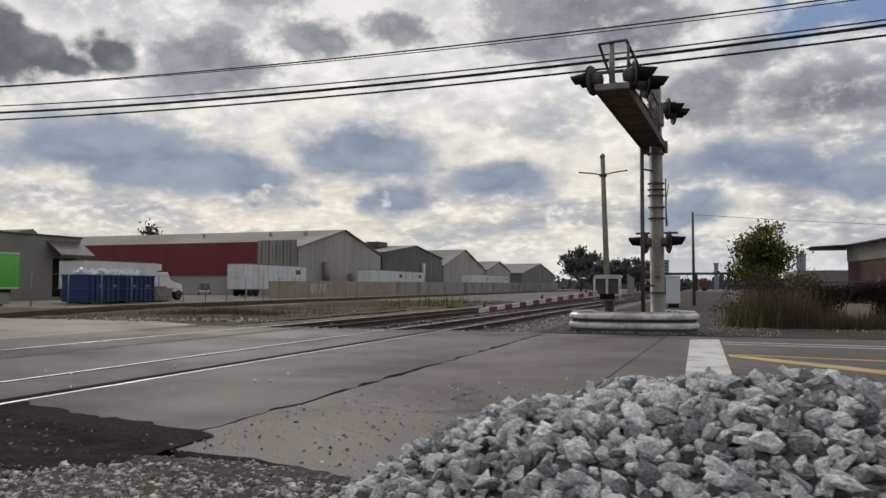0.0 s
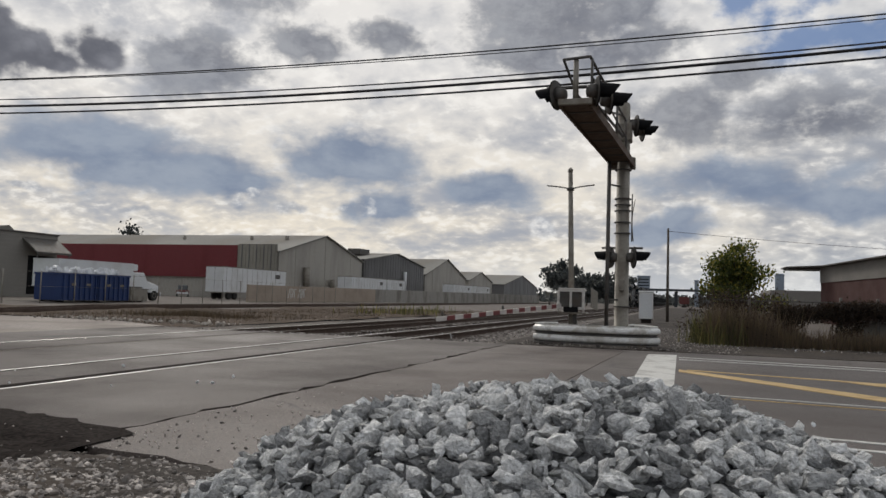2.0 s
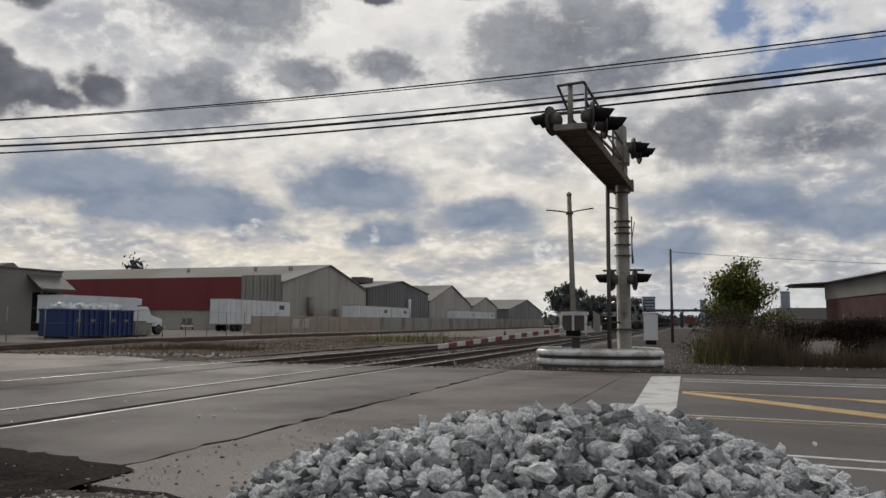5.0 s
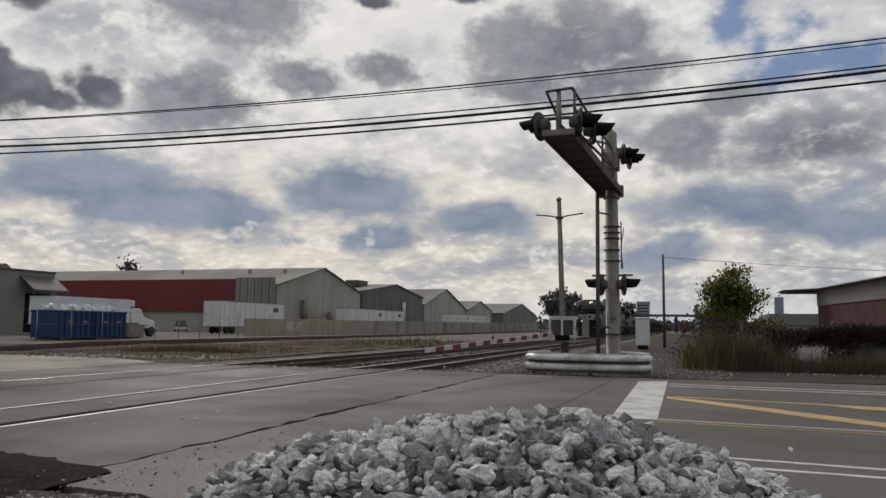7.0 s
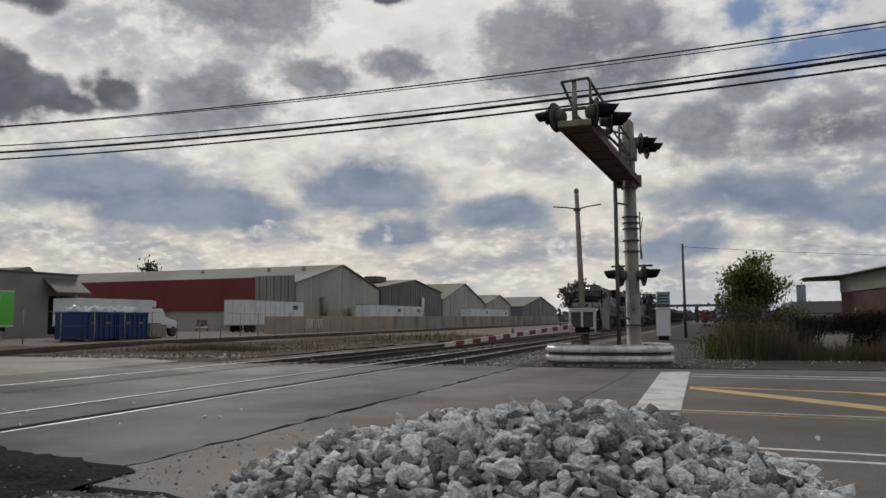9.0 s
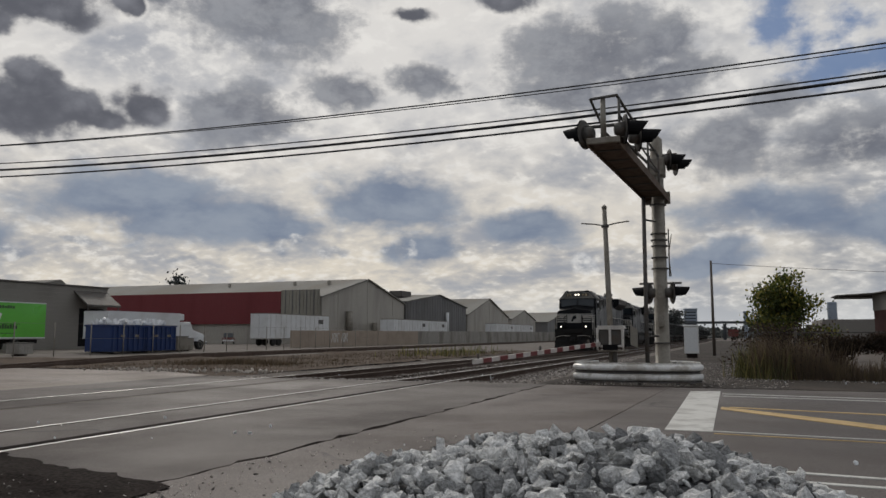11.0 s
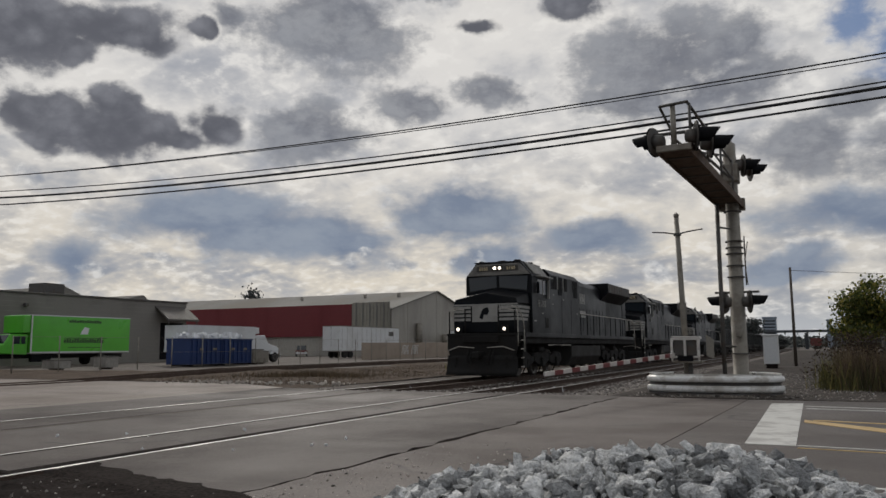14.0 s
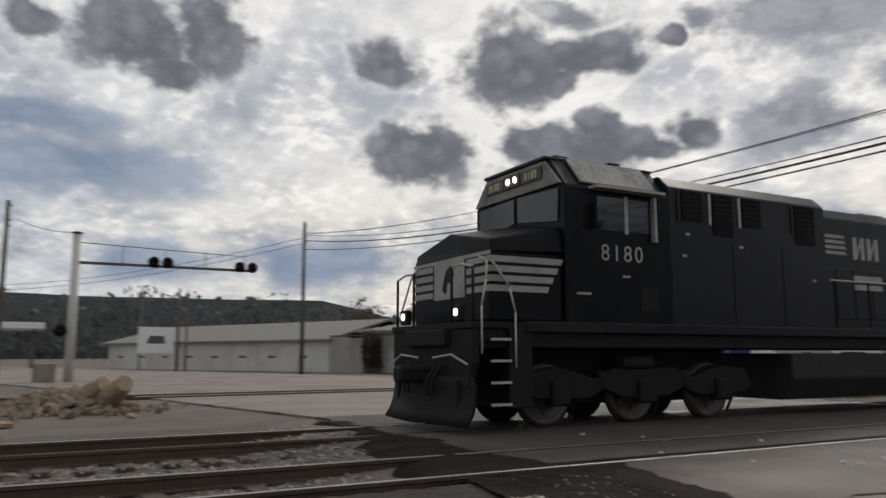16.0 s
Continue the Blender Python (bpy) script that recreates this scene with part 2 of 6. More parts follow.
def asphalt(name, base, patch, crack):
    """Worn asphalt: aggregate, stains, and thin tarred cracks."""
    m = surface(name, base, rough=.68, fine=75, coarse=.35, vary=.45, bump=.4, second=patch, amount=.65, spec=.28)
    n = Net(m.node_tree)
    b = m.node_tree.nodes["Principled BSDF"]
    p = n.add("ShaderNodeTexCoord").outputs["Object"]
    vor = n.add("ShaderNodeTexVoronoi", {"Vector": n.vec("ADD", p, n.vec("MULTIPLY", n.noise(p, .9, 4).outputs[1], (1.6, 1.6, 0))), "Scale": .22}, feature="DISTANCE_TO_EDGE")
    line = n.step(vor.outputs[0], .012, .003)
    broken = n.math("MULTIPLY", line, n.step(n.noise(p, .5, 3).outputs[0], .48, .60))
    streak = n.step(n.noise(n.vec("MULTIPLY", p, (.05, .9, 1)), 1.0, 4, .6).outputs[0], .42, .70, 0, .35)
    old = b.inputs["Base Color"].links[0].from_socket
    col = n.mix(streak, old, tuple(v * .62 for v in base) + (1,))
    m.node_tree.links.new(n.mix(n.math("MULTIPLY", broken, crack), col, (.022, .02, .02, 1)), b.inputs["Base Color"])
    return m


def crushed(name):
    """Fresh crushed stone: some lumps slate dark, most grey, some dusted white."""
    m = surface(name, (.92, .92, .91), .85, fine=95, coarse=26, vary=.42, bump=1.0, second=(.56, .565, .57), amount=.85, spec=.4)
    n = Net(m.node_tree)
    b = m.node_tree.nodes["Principled BSDF"]
    pick = n.math("FRACT", n.math("ADD", n.add("ShaderNodeObjectInfo").outputs["Random"], n.add("ShaderNodeNewGeometry").outputs["Random Per Island"]))
    tone = n.mix(n.step(pick, .05, .50), (.30, .305, .308, 1), (.98, .98, .97, 1))
    tone = n.mix(n.step(pick, .55, 1.0), tone, (1.0, .99, .96, 1))
    m.node_tree.links.new(n.mix(1.0, b.inputs["Base Color"].links[0].from_socket, tone, "MULTIPLY"), b.inputs["Base Color"])
    return m


M = {
    "asphalt": asphalt("asphalt", (.081, .065, .058), (.052, .041, .037), .9),
    "asphalt_east": asphalt("brown_asphalt", (.123, .106, .096), (.094, .080, .072), .5),
    "asphalt_old": asphalt("old_asphalt", (.130, .108, .096), (.088, .071, .062), .8),
    "asphalt_west": asphalt("dusty_asphalt", (.228, .190, .164), (.167, .138, .119), .7),
    "dirt": surface("dirt_gravel", (.118, .099, .084), .95, fine=22, coarse=.28, vary=.45, bump=.6, second=(.075, .062, .05), amount=.7),
    "cinder": surface("cinder", (.026, .0205, .018), .95, fine=26, coarse=.6, vary=.5, bump=.7, second=(.008, .007, .007), spec=.04),
    # pile core, darker than the stones to paint shade into their gaps
    "core_dark": surface("core_dark", (.17, .172, .175), .95, fine=60, coarse=12, vary=.4, bump=.6, second=(.05, .05, .052)),
    "stone": crushed("crushed_stone"),
    "dirt_lane": surface("lane_gravel", (.062, .052, .045), .95, fine=20, coarse=.4, vary=.5, bump=.7, second=(.030, .026, .023), amount=.8, spec=.15),
    "bank": surface("brown_bank_dirt", (.090, .064, .046), .95, fine=16, coarse=.7, vary=.45, bump=.7, second=(.050, .038, .030), amount=.85, spec=.12),
    "soil": surface("dark_dirt", (.050, .042, .036), .95, fine=20, coarse=.6, vary=.5, bump=.7, second=(.095, .078, .064), amount=.7, spec=.15),
    "pale_gravel": surface("pale_gravel", (.42, .38, .345), .9, fine=30, coarse=6, vary=.3, bump=.4, second=(.10, .085, .075), amount=.9, pieces=.55),
    "rail_dull": surface("dull_rail", (.10, .08, .065), .7, metal=.4, fine=8, coarse=1.5, vary=.15, bump=.02),
    "gravel": surface("gravel", (.30, .27, .245), .9, fine=30, coarse=4, vary=.4, bump=.4, second=(.10, .085, .07), pieces=.5),
    "rail_side": surface("rusty_rail", (.085, .056, .042), .8, metal=.3, fine=50, coarse=3, bump=.25),
    "rail_top": surface("polished_rail", (.34, .335, .33), .5, metal=1.0, fine=8, coarse=1.5, vary=.1, bump=.02, stretch=(12, .3, 1)),
    "tie": surface("weathered_tie", (.075, .058, .047), .92, fine=30, coarse=2, vary=.4, bump=.5, stretch=(.3, 2, 2)),
    "white_paint": surface("worn_white_road_paint", (.62, .61, .57), .7, fine=50, coarse=2.4, vary=.1, bump=.1, second=(.30, .28, .26), amount=.6),
    "yellow_paint": surface("worn_yellow_road_paint", (.58, .40, .17), .7, fine=50, coarse=2.2, vary=.12, bump=.1, second=(.34, .23, .11), amount=.5),
    "galv": surface("galvanised_steel", (.25, .23, .195), .6, metal=.3, fine=35, coarse=2.5, vary=.12, bump=.04, second=(.15, .12, .09), amount=.6),
    "galv_dark": surface("weathered_steel", (.10, .095, .088), .65, metal=.3, fine=35, coarse=3, vary=.15, bump=.05, second=(.12, .085, .06)),
    "grating": surface("rusty_grating", (.105, .066, .042), .8, metal=.1, fine=40, coarse=4, vary=.3, bump=.3, second=(.05, .034, .024)),
    "black": surface("black_plastic", (.005, .005, .006), .75, spec=.15, fine=30, coarse=3, vary=.2, bump=.02),
    "guard": surface("white_guardrail", (.80, .79, .76), .5, metal=.15, fine=30, coarse=2.6, vary=.08, bump=.03, second=(.33, .28, .22), amount=.6),
    "arm_white": surface("arm_white", (.58, .55, .51), .5, fine=30, coarse=3, vary=.06, bump=.02, second=(.42, .38, .35)),
    "arm_red": surface("arm_red", (.17, .035, .035), .5, fine=30, coarse=3, vary=.1, bump=.02),
    "red_lens": surface("red_lens", (.09, .008, .008), .15, fine=40, coarse=4, vary=.1, bump=.05),
    "loco_black": surface("dusty_black_paint", (.0060, .0068, .0085), .38, fine=14, coarse=.55, vary=.18, bump=.02, second=(.014, .0135, .0135), amount=.6, spec=.10),
    "loco_side": surface("faded_black_paint", (.0088, .0094, .0114), .42, fine=14, coarse=.5, vary=.18, bump=.02, second=(.022, .020, .019), amount=.5, spec=.20),
    "under": surface("greasy_underframe", (.012, .0112, .0105), .75, fine=20, coarse=2, vary=.3, bump=.15, second=(.022, .019, .016), amount=.6, spec=.22),
    "tank": surface("dusty_fuel_tank", (.030, .028, .026), .65, fine=18, coarse=1.4, vary=.2, bump=.06, second=(.045, .041, .036), spec=.22),
    "stripe": surface("dull_white_stripe", (.31, .30, .275), .55, fine=25, coarse=2, vary=.1, bump=.02, second=(.2, .19, .17)),
    "brow": surface("dirty_grey_cab_paint", (.20, .19, .17), .6, fine=25, coarse=3, vary=.2, bump=.03, second=(.09, .085, .08)),
    "sand": surface("pale_dirt", (.25, .195, .145), .95, fine=26, coarse=2, vary=.35, bump=.5, second=(.16, .125, .095)),
    "rail_white": surface("handrail_white", (.40, .37, .32), .5, fine=25, coarse=5, vary=.15, bump=.02),
    "wheel": surface("wheel_steel", (.10, .09, .08), .5, metal=.7, fine=25, coarse=4, vary=.2, bump=.05),
    "glass": window_glass("dark_window"),
    "lamp": glowing("headlight", (1.0, .88, .72), 3.5),
    "lamp_off": window_glass("clear_lens", (.4, .38, .34)),
    "board": surface("number_board", (.06, .055, .045), .5, fine=20, coarse=4, bump=.01),
    "gold": surface("faded_gold_figures", (.62, .50, .30), .5, fine=20, coarse=4, bump=.01),
    "metal_wall": surface("grey_metal_siding", (.38, .355, .31), .6, metal=.15, fine=10, coarse=.2, vary=.1, bump=.02, second=(.24, .225, .205), stretch=(1, 1, .25)),
    "dark_wall": surface("dark_metal_siding", (.15, .147, .145), .6, metal=.2, fine=10, coarse=.2, vary=.12, bump=.02, second=(.10, .095, .09), stretch=(1, 1, .2)),
    "tan_wall": surface("tan_metal_siding", (.30, .28, .235), .6, metal=.15, fine=10, coarse=.2, vary=.12, bump=.02, second=(.17, .16, .14), stretch=(1, 1, .2)),
    "red_wall": surface("dark_red_siding", (.165, .018, .022), .55, fine=10, coarse=.2, vary=.12, bump=.02, second=(.13, .016, .018), stretch=(1, 1, .25)),
    "roof": surface("galvanised_roof", (.205, .198, .180), .85, metal=.0, spec=.2, fine=8, coarse=.15, vary=.12, bump=.02, second=(.24, .21, .17), stretch=(1, .3, 1)),
    "stucco": surface("grey_block_wall", (.225, .21, .19), .85, fine=12, coarse=.18, vary=.12, bump=.08, second=(.165, .15, .135)),
    "concrete": surface("stained_concrete", (.30, .285, .255), .85, fine=14, coarse=.35, vary=.15, bump=.1, second=(.15, .135, .115), amount=.8, stretch=(1, 1, .4)),
    "tan_block": surface("tan_concrete_wall", (.35, .285, .225), .85, fine=14, coarse=.4, vary=.12, bump=.08, second=(.26, .215, .175)),
    "brick": surface("red_brick", (.064, .018, .014), .85, fine=30, coarse=.6, vary=.25, bump=.12, second=(.055, .02, .016)),
    "white_wall": surface("whitewashed_wall", (.55, .53, .48), .8, fine=14, coarse=.3, vary=.1, bump=.05, second=(.38, .35, .30)),
    "trailer": surface("white_trailer_skin", (.66, .67, .67), .4, fine=12, coarse=.4, vary=.06, bump=.01, second=(.50, .49, .47)),
    "blue": surface("blue_container_paint", (.012, .034, .125), .5, fine=12, coarse=.7, vary=.15, bump=.02, second=(.02, .035, .09)),
    "green": surface("bright_green_paint", (.10, .46, .035), .35, fine=12, coarse=.5, vary=.08, bump=.01, second=(.085, .36, .03), coat=.3),
    "ink": surface("dark_lettering", (.03, .07, .02), .5, fine=12, coarse=3, bump=.0),
    "rubber": surface("tyre_rubber", (.022, .021, .020), .85, fine=40, coarse=5, bump=.1),
    "chrome": surface("dull_chrome", (.5, .5, .5), .3, metal=.9, fine=20, coarse=4, bump=.02),
    "pole": surface("weathered_pole_wood", (.10, .082, .066), .9, fine=20, coarse=1.5, vary=.35, bump=.3, stretch=(6, 6, .5)),
    "bark": surface("bark", (.075, .06, .045), .95, fine=20, coarse=3, vary=.35, bump=.5, stretch=(4, 4, .8)),
    "cable": surface("black_cable", (.012, .012, .013), .6, fine=20, coarse=2, bump=0),
    "log": surface("cut_timber", (.30, .215, .135), .9, fine=22, coarse=2, vary=.3, bump=.3, second=(.16, .11, .075), stretch=(1, 4, 4)),
    "rubble": surface("broken_concrete", (.42, .38, .33), .9, fine=20, coarse=3, vary=.2, bump=.2, second=(.28, .26, .23), pieces=.35),
    "bag": surface("white_plastic_bags", (.66, .67, .68), .35, fine=14, coarse=5, vary=.1, bump=.15, pieces=.12),
    "leaf": foliage("green_yellow_leaves", (.085, .108, .022), .45, (.27, .21, .035)),
    "vine": foliage("dead_vines", (.078, .057, .036), .35, (.115, .085, .05)),
    "bramble": foliage("dark_brambles", (.040, .027, .018), .4, (.075, .050, .030)),
    "stalk": foliage("dry_stalks", (.215, .160, .112), .35, (.17, .14, .062)),
    "grass": foliage("dry_grass", (.26, .18, .10), .35, (.15, .105, .065)),
    "weed": foliage("green_weeds", (.12, .12, .045), .45, (.20, .155, .06)),
    # greyed, bluish leaf colour with the air haze of distance painted in
    "woods": foliage("far_woods", (.075, .085, .085), .3, (.10, .095, .08)),
    "far_deck": surface("far_dark_concrete", (.11, .12, .13), .9, fine=2, coarse=.2, vary=.05, bump=0),
    # bluish distance haze is mixed into this concrete colour
    "haze_build": surface("hazed_concrete", (.24, .28, .33), .9, fine=2, coarse=.2, vary=.05, bump=0),
    "car_dark": surface("dark_freight_paint", (.018, .02, .019), .6, fine=12, coarse=.5, vary=.2, bump=.03, second=(.04, .033, .028)),
    "car_red": surface("oxide_red_paint", (.13, .03, .025), .6, fine=12, coarse=.5, vary=.2, bump=.03, second=(.08, .035, .03)),
    "sign": surface("sign_white", (.72, .72, .70), .5, fine=12, coarse=2, vary=.04, bump=.01),
}


# ---- building helpers ----
def box(bm, x0, x1, y0, y1, z0, z1, bevel=0.0):
    vs = [bm.verts.new((x, y, z)) for z in (z0, z1) for x, y in ((x0, y0), (x1, y0), (x1, y1), (x0, y1))]
    fs = [bm.faces.new([vs[i] for i in q]) for q in ((3, 2, 1, 0), (4, 5, 6, 7), (0, 1, 5, 4), (1, 2, 6, 5), (2, 3, 7, 6), (3, 0, 4, 7))]
    if bevel:
        bmesh.ops.bevel(bm, geom=list({e for f in fs for e in f.edges}), offset=bevel, segments=1, affect="EDGES")
    return bm


def prism(bm, pts, axis, a, b, bevel=0.0):
    """A polygon pushed along an axis. pts are (x, z) for y, (y, z) for x, (x, y) for z."""
    put = {"y": lambda p, v: (p[0], v, p[1]), "x": lambda p, v: (v, p[0], p[1]), "z": lambda p, v: (p[0], p[1], v)}[axis]
    lo = [bm.verts.new(put(p, a)) for p in pts]
    hi = [bm.verts.new(put(p, b)) for p in pts]
    fs = [bm.faces.new(lo), bm.faces.new(list(reversed(hi)))]
    for i in range(len(pts)):
        j = (i + 1) % len(pts)
        fs.append(bm.faces.new((lo[j], lo[i], hi[i], hi[j])))
    bmesh.ops.recalc_face_normals(bm, faces=fs)
    if bevel:
        bmesh.ops.bevel(bm, geom=list({e for f in fs for e in f.edges}), offset=bevel, segments=1, affect="EDGES")
    return bm


def tube(bm, p, q, r, r2=None, n=10, cap=True):
    p, q = Vector(p), Vector(q)
    r2 = r if r2 is None else r2
    turn = (q - p).to_track_quat("Z", "Y").to_matrix()
    rings = []
    for c, rr in ((p, r), (q, r2)):
        rings.append([bm.verts.new(c + turn @ Vector((rr * math.cos(2 * math.pi * i / n), rr * math.sin(2 * math.pi * i / n), 0))) for i in range(n)])
    for i in range(n):
        f = bm.faces.new((rings[0][i], rings[0][(i + 1) % n], rings[1][(i + 1) % n], rings[1][i]))
        f.smooth = n > 6
    if cap:
        bm.faces.new(list(reversed(rings[0])))
        bm.faces.new(rings[1])
    return bm


def bent(bm, pts, r, n=8):
    for p, q in zip(pts, pts[1:]):
        tube(bm, p, q, r, n=n)
    return bm


def lathe(bm, profile, centre, axis="x", n=20):
    """A profile of (distance along the axis, radius) turned round the axis."""
    c = Vector(centre)
    rings = []
    for s, r in profile:
        ring = []
        for i in range(n):
            a = 2 * math.pi * i / n
            u, v = r * math.cos(a), r * math.sin(a)
            ring.append(bm.verts.new(c + (Vector((s, u, v)) if axis == "x" else Vector((u, s, v)) if axis == "y" else Vector((u, v, s)))))
        rings.append(ring)
    fs = []
    for a, b in zip(rings, rings[1:]):
        for i in range(n):
            f = bm.faces.new((a[i], a[(i + 1) % n], b[(i + 1) % n], b[i]))
            f.smooth = True
            fs.append(f)
    fs += [bm.faces.new(rings[0]), bm.faces.new(rings[-1])]
    bmesh.ops.recalc_face_normals(bm, faces=fs)
    return bm


def mesh_of(name, bm, material):
    me = bpy.data.meshes.new(name)
    bm.to_mesh(me)
    bm.free()
    me.materials.append(M[material])
    return me


def part(name, bm, material, parent, label=""):
    ob = new(name, mesh_of(name, bm, material))
    ob.parent = parent
    return tagged(ob, label)


def thing(name, label, category, at=(0, 0, 0), turn=0.0, group="", kind=""):
    ob = new(name)
    ob.matrix_basis = pose(*at, 0, 0, turn)
    return tagged(ob, label, category, group, kind)


def solid(name, bm, material, label, category, group="", kind=""):
    return tagged(new(name, mesh_of(name, bm, material)), label, category, group, kind)


def from_arrays(name, verts, faces, material):
    me = bpy.data.meshes.new(name)
    me.from_pydata(verts, [], faces)
    me.materials.append(M[material])
    return me


def B():
    return bmesh.new()


def lettering(name, text, size, material, parent, m, label="", spread=1.0):
    cu = bpy.data.curves.new(name, "FONT")
    cu.body, cu.size, cu.extrude, cu.align_x, cu.space_character = text, size, .004, "CENTER", spread
    ob = bpy.data.objects.new(name, cu)
    me = bpy.data.meshes.new_from_object(ob)
    bpy.data.objects.remove(ob)
    me.materials.clear()
    me.materials.append(M[material])
    out = new(name, me)
    out.parent = parent
    out.matrix_basis = m
    return tagged(out, label)


# ---- ground, roads, tracks ----
def third(y):
    """The bowed line of the far siding."""
    return -26.9 - (y - 22.5) * .059


def third_z(y):
    return .03 + .22 * min(1, max(0, (y - 20) / 10))


def ground_z(x, y):
    z = -.05 + .02 * noise.noise((x * .35, y * .35, 0))
    off = y < 4.0 or y > 18.9
    if off and -14.6 < x < -6.2 and y < 400:
        far = min(1, (4.0 - y) / 2.2) if y < 4 else min(1, (y - 18.9) / 3)
        z = -.03 - .16 * far + .012 * noise.noise((x * 1.5, y * 1.5, 3))
        if -10.9 < x < -9.7:
            z -= .05
    if -4.8 < x < -1.4 and 1.0 < y < 4.0:
        z = -.018 + .01 * noise.noise((x * 3, y * 3, 4))
    if 3.3 < y < 5.2 and -7.4 < x < -4.5:
        z = -.34
    if y > 20 and abs(x - third(y)) < 4.2 and y < 420:
        k = abs(x - third(y))
        z = max(z, third_z(y) - .19 - max(0, k - 1.6) * .12)
    if y > 21 and -25 < x < -15:
        z += .10 * noise.noise((x * .5, y * .4, 7))
    return z


def make_ground():
    def steps(lo, hi, fine, ends):
        inner = list(np.arange(lo, hi, fine))
        return sorted(set([round(float(v), 3) for v in inner] + ends))
    xs = steps(-40, 14, .55, [-3000, -1200, -500, -250, -140, -100, -80, -65, -55, -50, -45, 18, 25, 40, 70, 150, 400, 1200, 3000])
    ys = steps(-8, 46, .55, [-3000, -1000, -300, -100, -40, -20, -12, 50, 55, 62, 70, 85, 100, 130, 170, 220, 300, 420, 700, 1500, 3000])
    verts = [(x, y, ground_z(x, y)) for y in ys for x in xs]
    nx = len(xs)
    faces = [(j * nx + i, j * nx + i + 1, (j + 1) * nx + i + 1, (j + 1) * nx + i) for j in range(len(ys) - 1) for i in range(nx - 1)]
    ob = new("ground", from_arrays("ground", verts, faces, "dirt"))
    tagged(ob, "bare grey-brown dirt and gravel around the crossing", "ground", kind="structure")


make_ground()


def slab(name, pts, material, label, z0=-.12, z1=0.0):
    bm = prism(B(), pts, "z", z0, z1)
    return solid(name, bm, material, label, "road", kind="structure")


def wavy(x0, y0, x1, y1, n, amp, seed):
    r = random.Random(seed)
    return [(x0 + (x1 - x0) * i / n + (r.uniform(-amp, amp) if 0 < i < n else 0), y0 + (y1 - y0) * i / n + (r.uniform(-amp, amp) if 0 < i < n else 0)) for i in range(n + 1)]


slab("road_crossing", wavy(-4.66, 4.15, -4.66, 18.6, 44, .07, 1) + [(-15.6, 18.6)] + wavy(-15.6, 4.45, -7.45, 4.5, 14, .10, 2) + wavy(-7.25, 4.95, -4.64, 4.15, 9, .07, 9)[:-1], "asphalt", "worn dark grey asphalt between and beside the rails")
slab("road_shoulder", wavy(-4.63, 4.1, -4.63, 18.5, 44, .06, 3)[::-1] + wavy(-4.6, 4.0, -3.3, 3.75, 6, .05, 4) + wavy(-3.2, 3.7, -2.2, 3.2, 6, .06, 14) + [(-1.7, 18.4)], "asphalt_old", "coarse old asphalt with loose grit beside the crossing", z1=-.006)
slab("road_east", [(-1.68, 18.35), (-2.18, 3.0), (6, 3.4), (90, 3.4), (90, 18.4)], "asphalt_east", "grey asphalt street with painted lines", z1=-.003)
slab("road_west", [(-15.62, 4.5), (-15.62, 19.3), (-19, 21.2), (-35, 21.4), (-55, 15.2), (-130, -8), (-130, -22), (-60, -7), (-30, 1.5)], "asphalt_west", "dusty grey asphalt street beyond the tracks", z1=-.004)


slab("dirt_strip", wavy(-.9, 18.75, 40, 18.75, 40, .12, 15) + [(40, 23.6)] + wavy(40, 23.6, .3, 22.9, 30, .15, 16)[1:], "soil", "dark brown dirt along the street edge", z1=-.012)
slab("gravel_lane", [(-5.0, 18.8), (-1.0, 18.8)] + wavy(.2, 22.8, 1.2, 60, 20, .15, 17) + [(3, 200), (-5.4, 200)], "dirt_lane", "dark gravel lane beside the tracks", z1=-.016)


def stripe(name, pts, material, label):
    solid(name, prism(B(), pts, "z", -.004, .004), material, label, "road marking", kind="structure")


stripe("stop_line", [(-1.05, 9.75), (-.46, 9.75), (-.52, 17.35), (-1.13, 17.1)], "white_paint", "wide worn white stop line across the lanes")


def band(x0, y0, x1, y1, w):
    return [(x0, y0 - w / 2), (x1, y1 - w / 2), (x1, y1 + w / 2), (x0, y0 + w / 2)]


stripe("lane_stripe_a", [(-.43, 12.97), (.97, 11.40), (2.0, 10.25), (6.4, 5.4), (6.9, 5.4), (2.1, 10.78), (1.03, 11.96), (-.43, 13.41)], "yellow_paint", "wide worn yellow line running out of the stop line")
stripe("lane_stripe_b", [(-.30, 13.33), (1.13, 13.00), (1.96, 12.80), (2.40, 12.33), (9, 11.2), (9, 11.6), (2.49, 12.81), (1.96, 12.98), (1.13, 13.12), (-.30, 13.46)], "yellow_paint", "thin yellow line forking from the wide one")
stripe("lane_stripe_c", band(-.47, 16.58, 40, 11.6, .13), "white_paint", "thin worn white edge line")
stripe("lane_stripe_h", band(-.45, 15.95, 40, 11.4, .11), "white_paint", "thin worn white edge line")
stripe("lane_stripe_d", band(-.45, 9.80, 40, 5.8, .055), "white_paint", "thin worn white lane line")
stripe("lane_stripe_e", band(-.44, 9.56, 40, 5.0, .045), "yellow_paint", "thin faded line beside the lane line")
stripe("lane_stripe_f", band(.10, 6.94, 40, 2.4, .085), "white_paint", "thin white line near the kerb")
stripe("lane_stripe_g", band(.20, 6.46, 40, 3.2, .085), "white_paint", "thin white line near the kerb")

RAILS = (-7.4, -8.905, -11.51, -13.015)


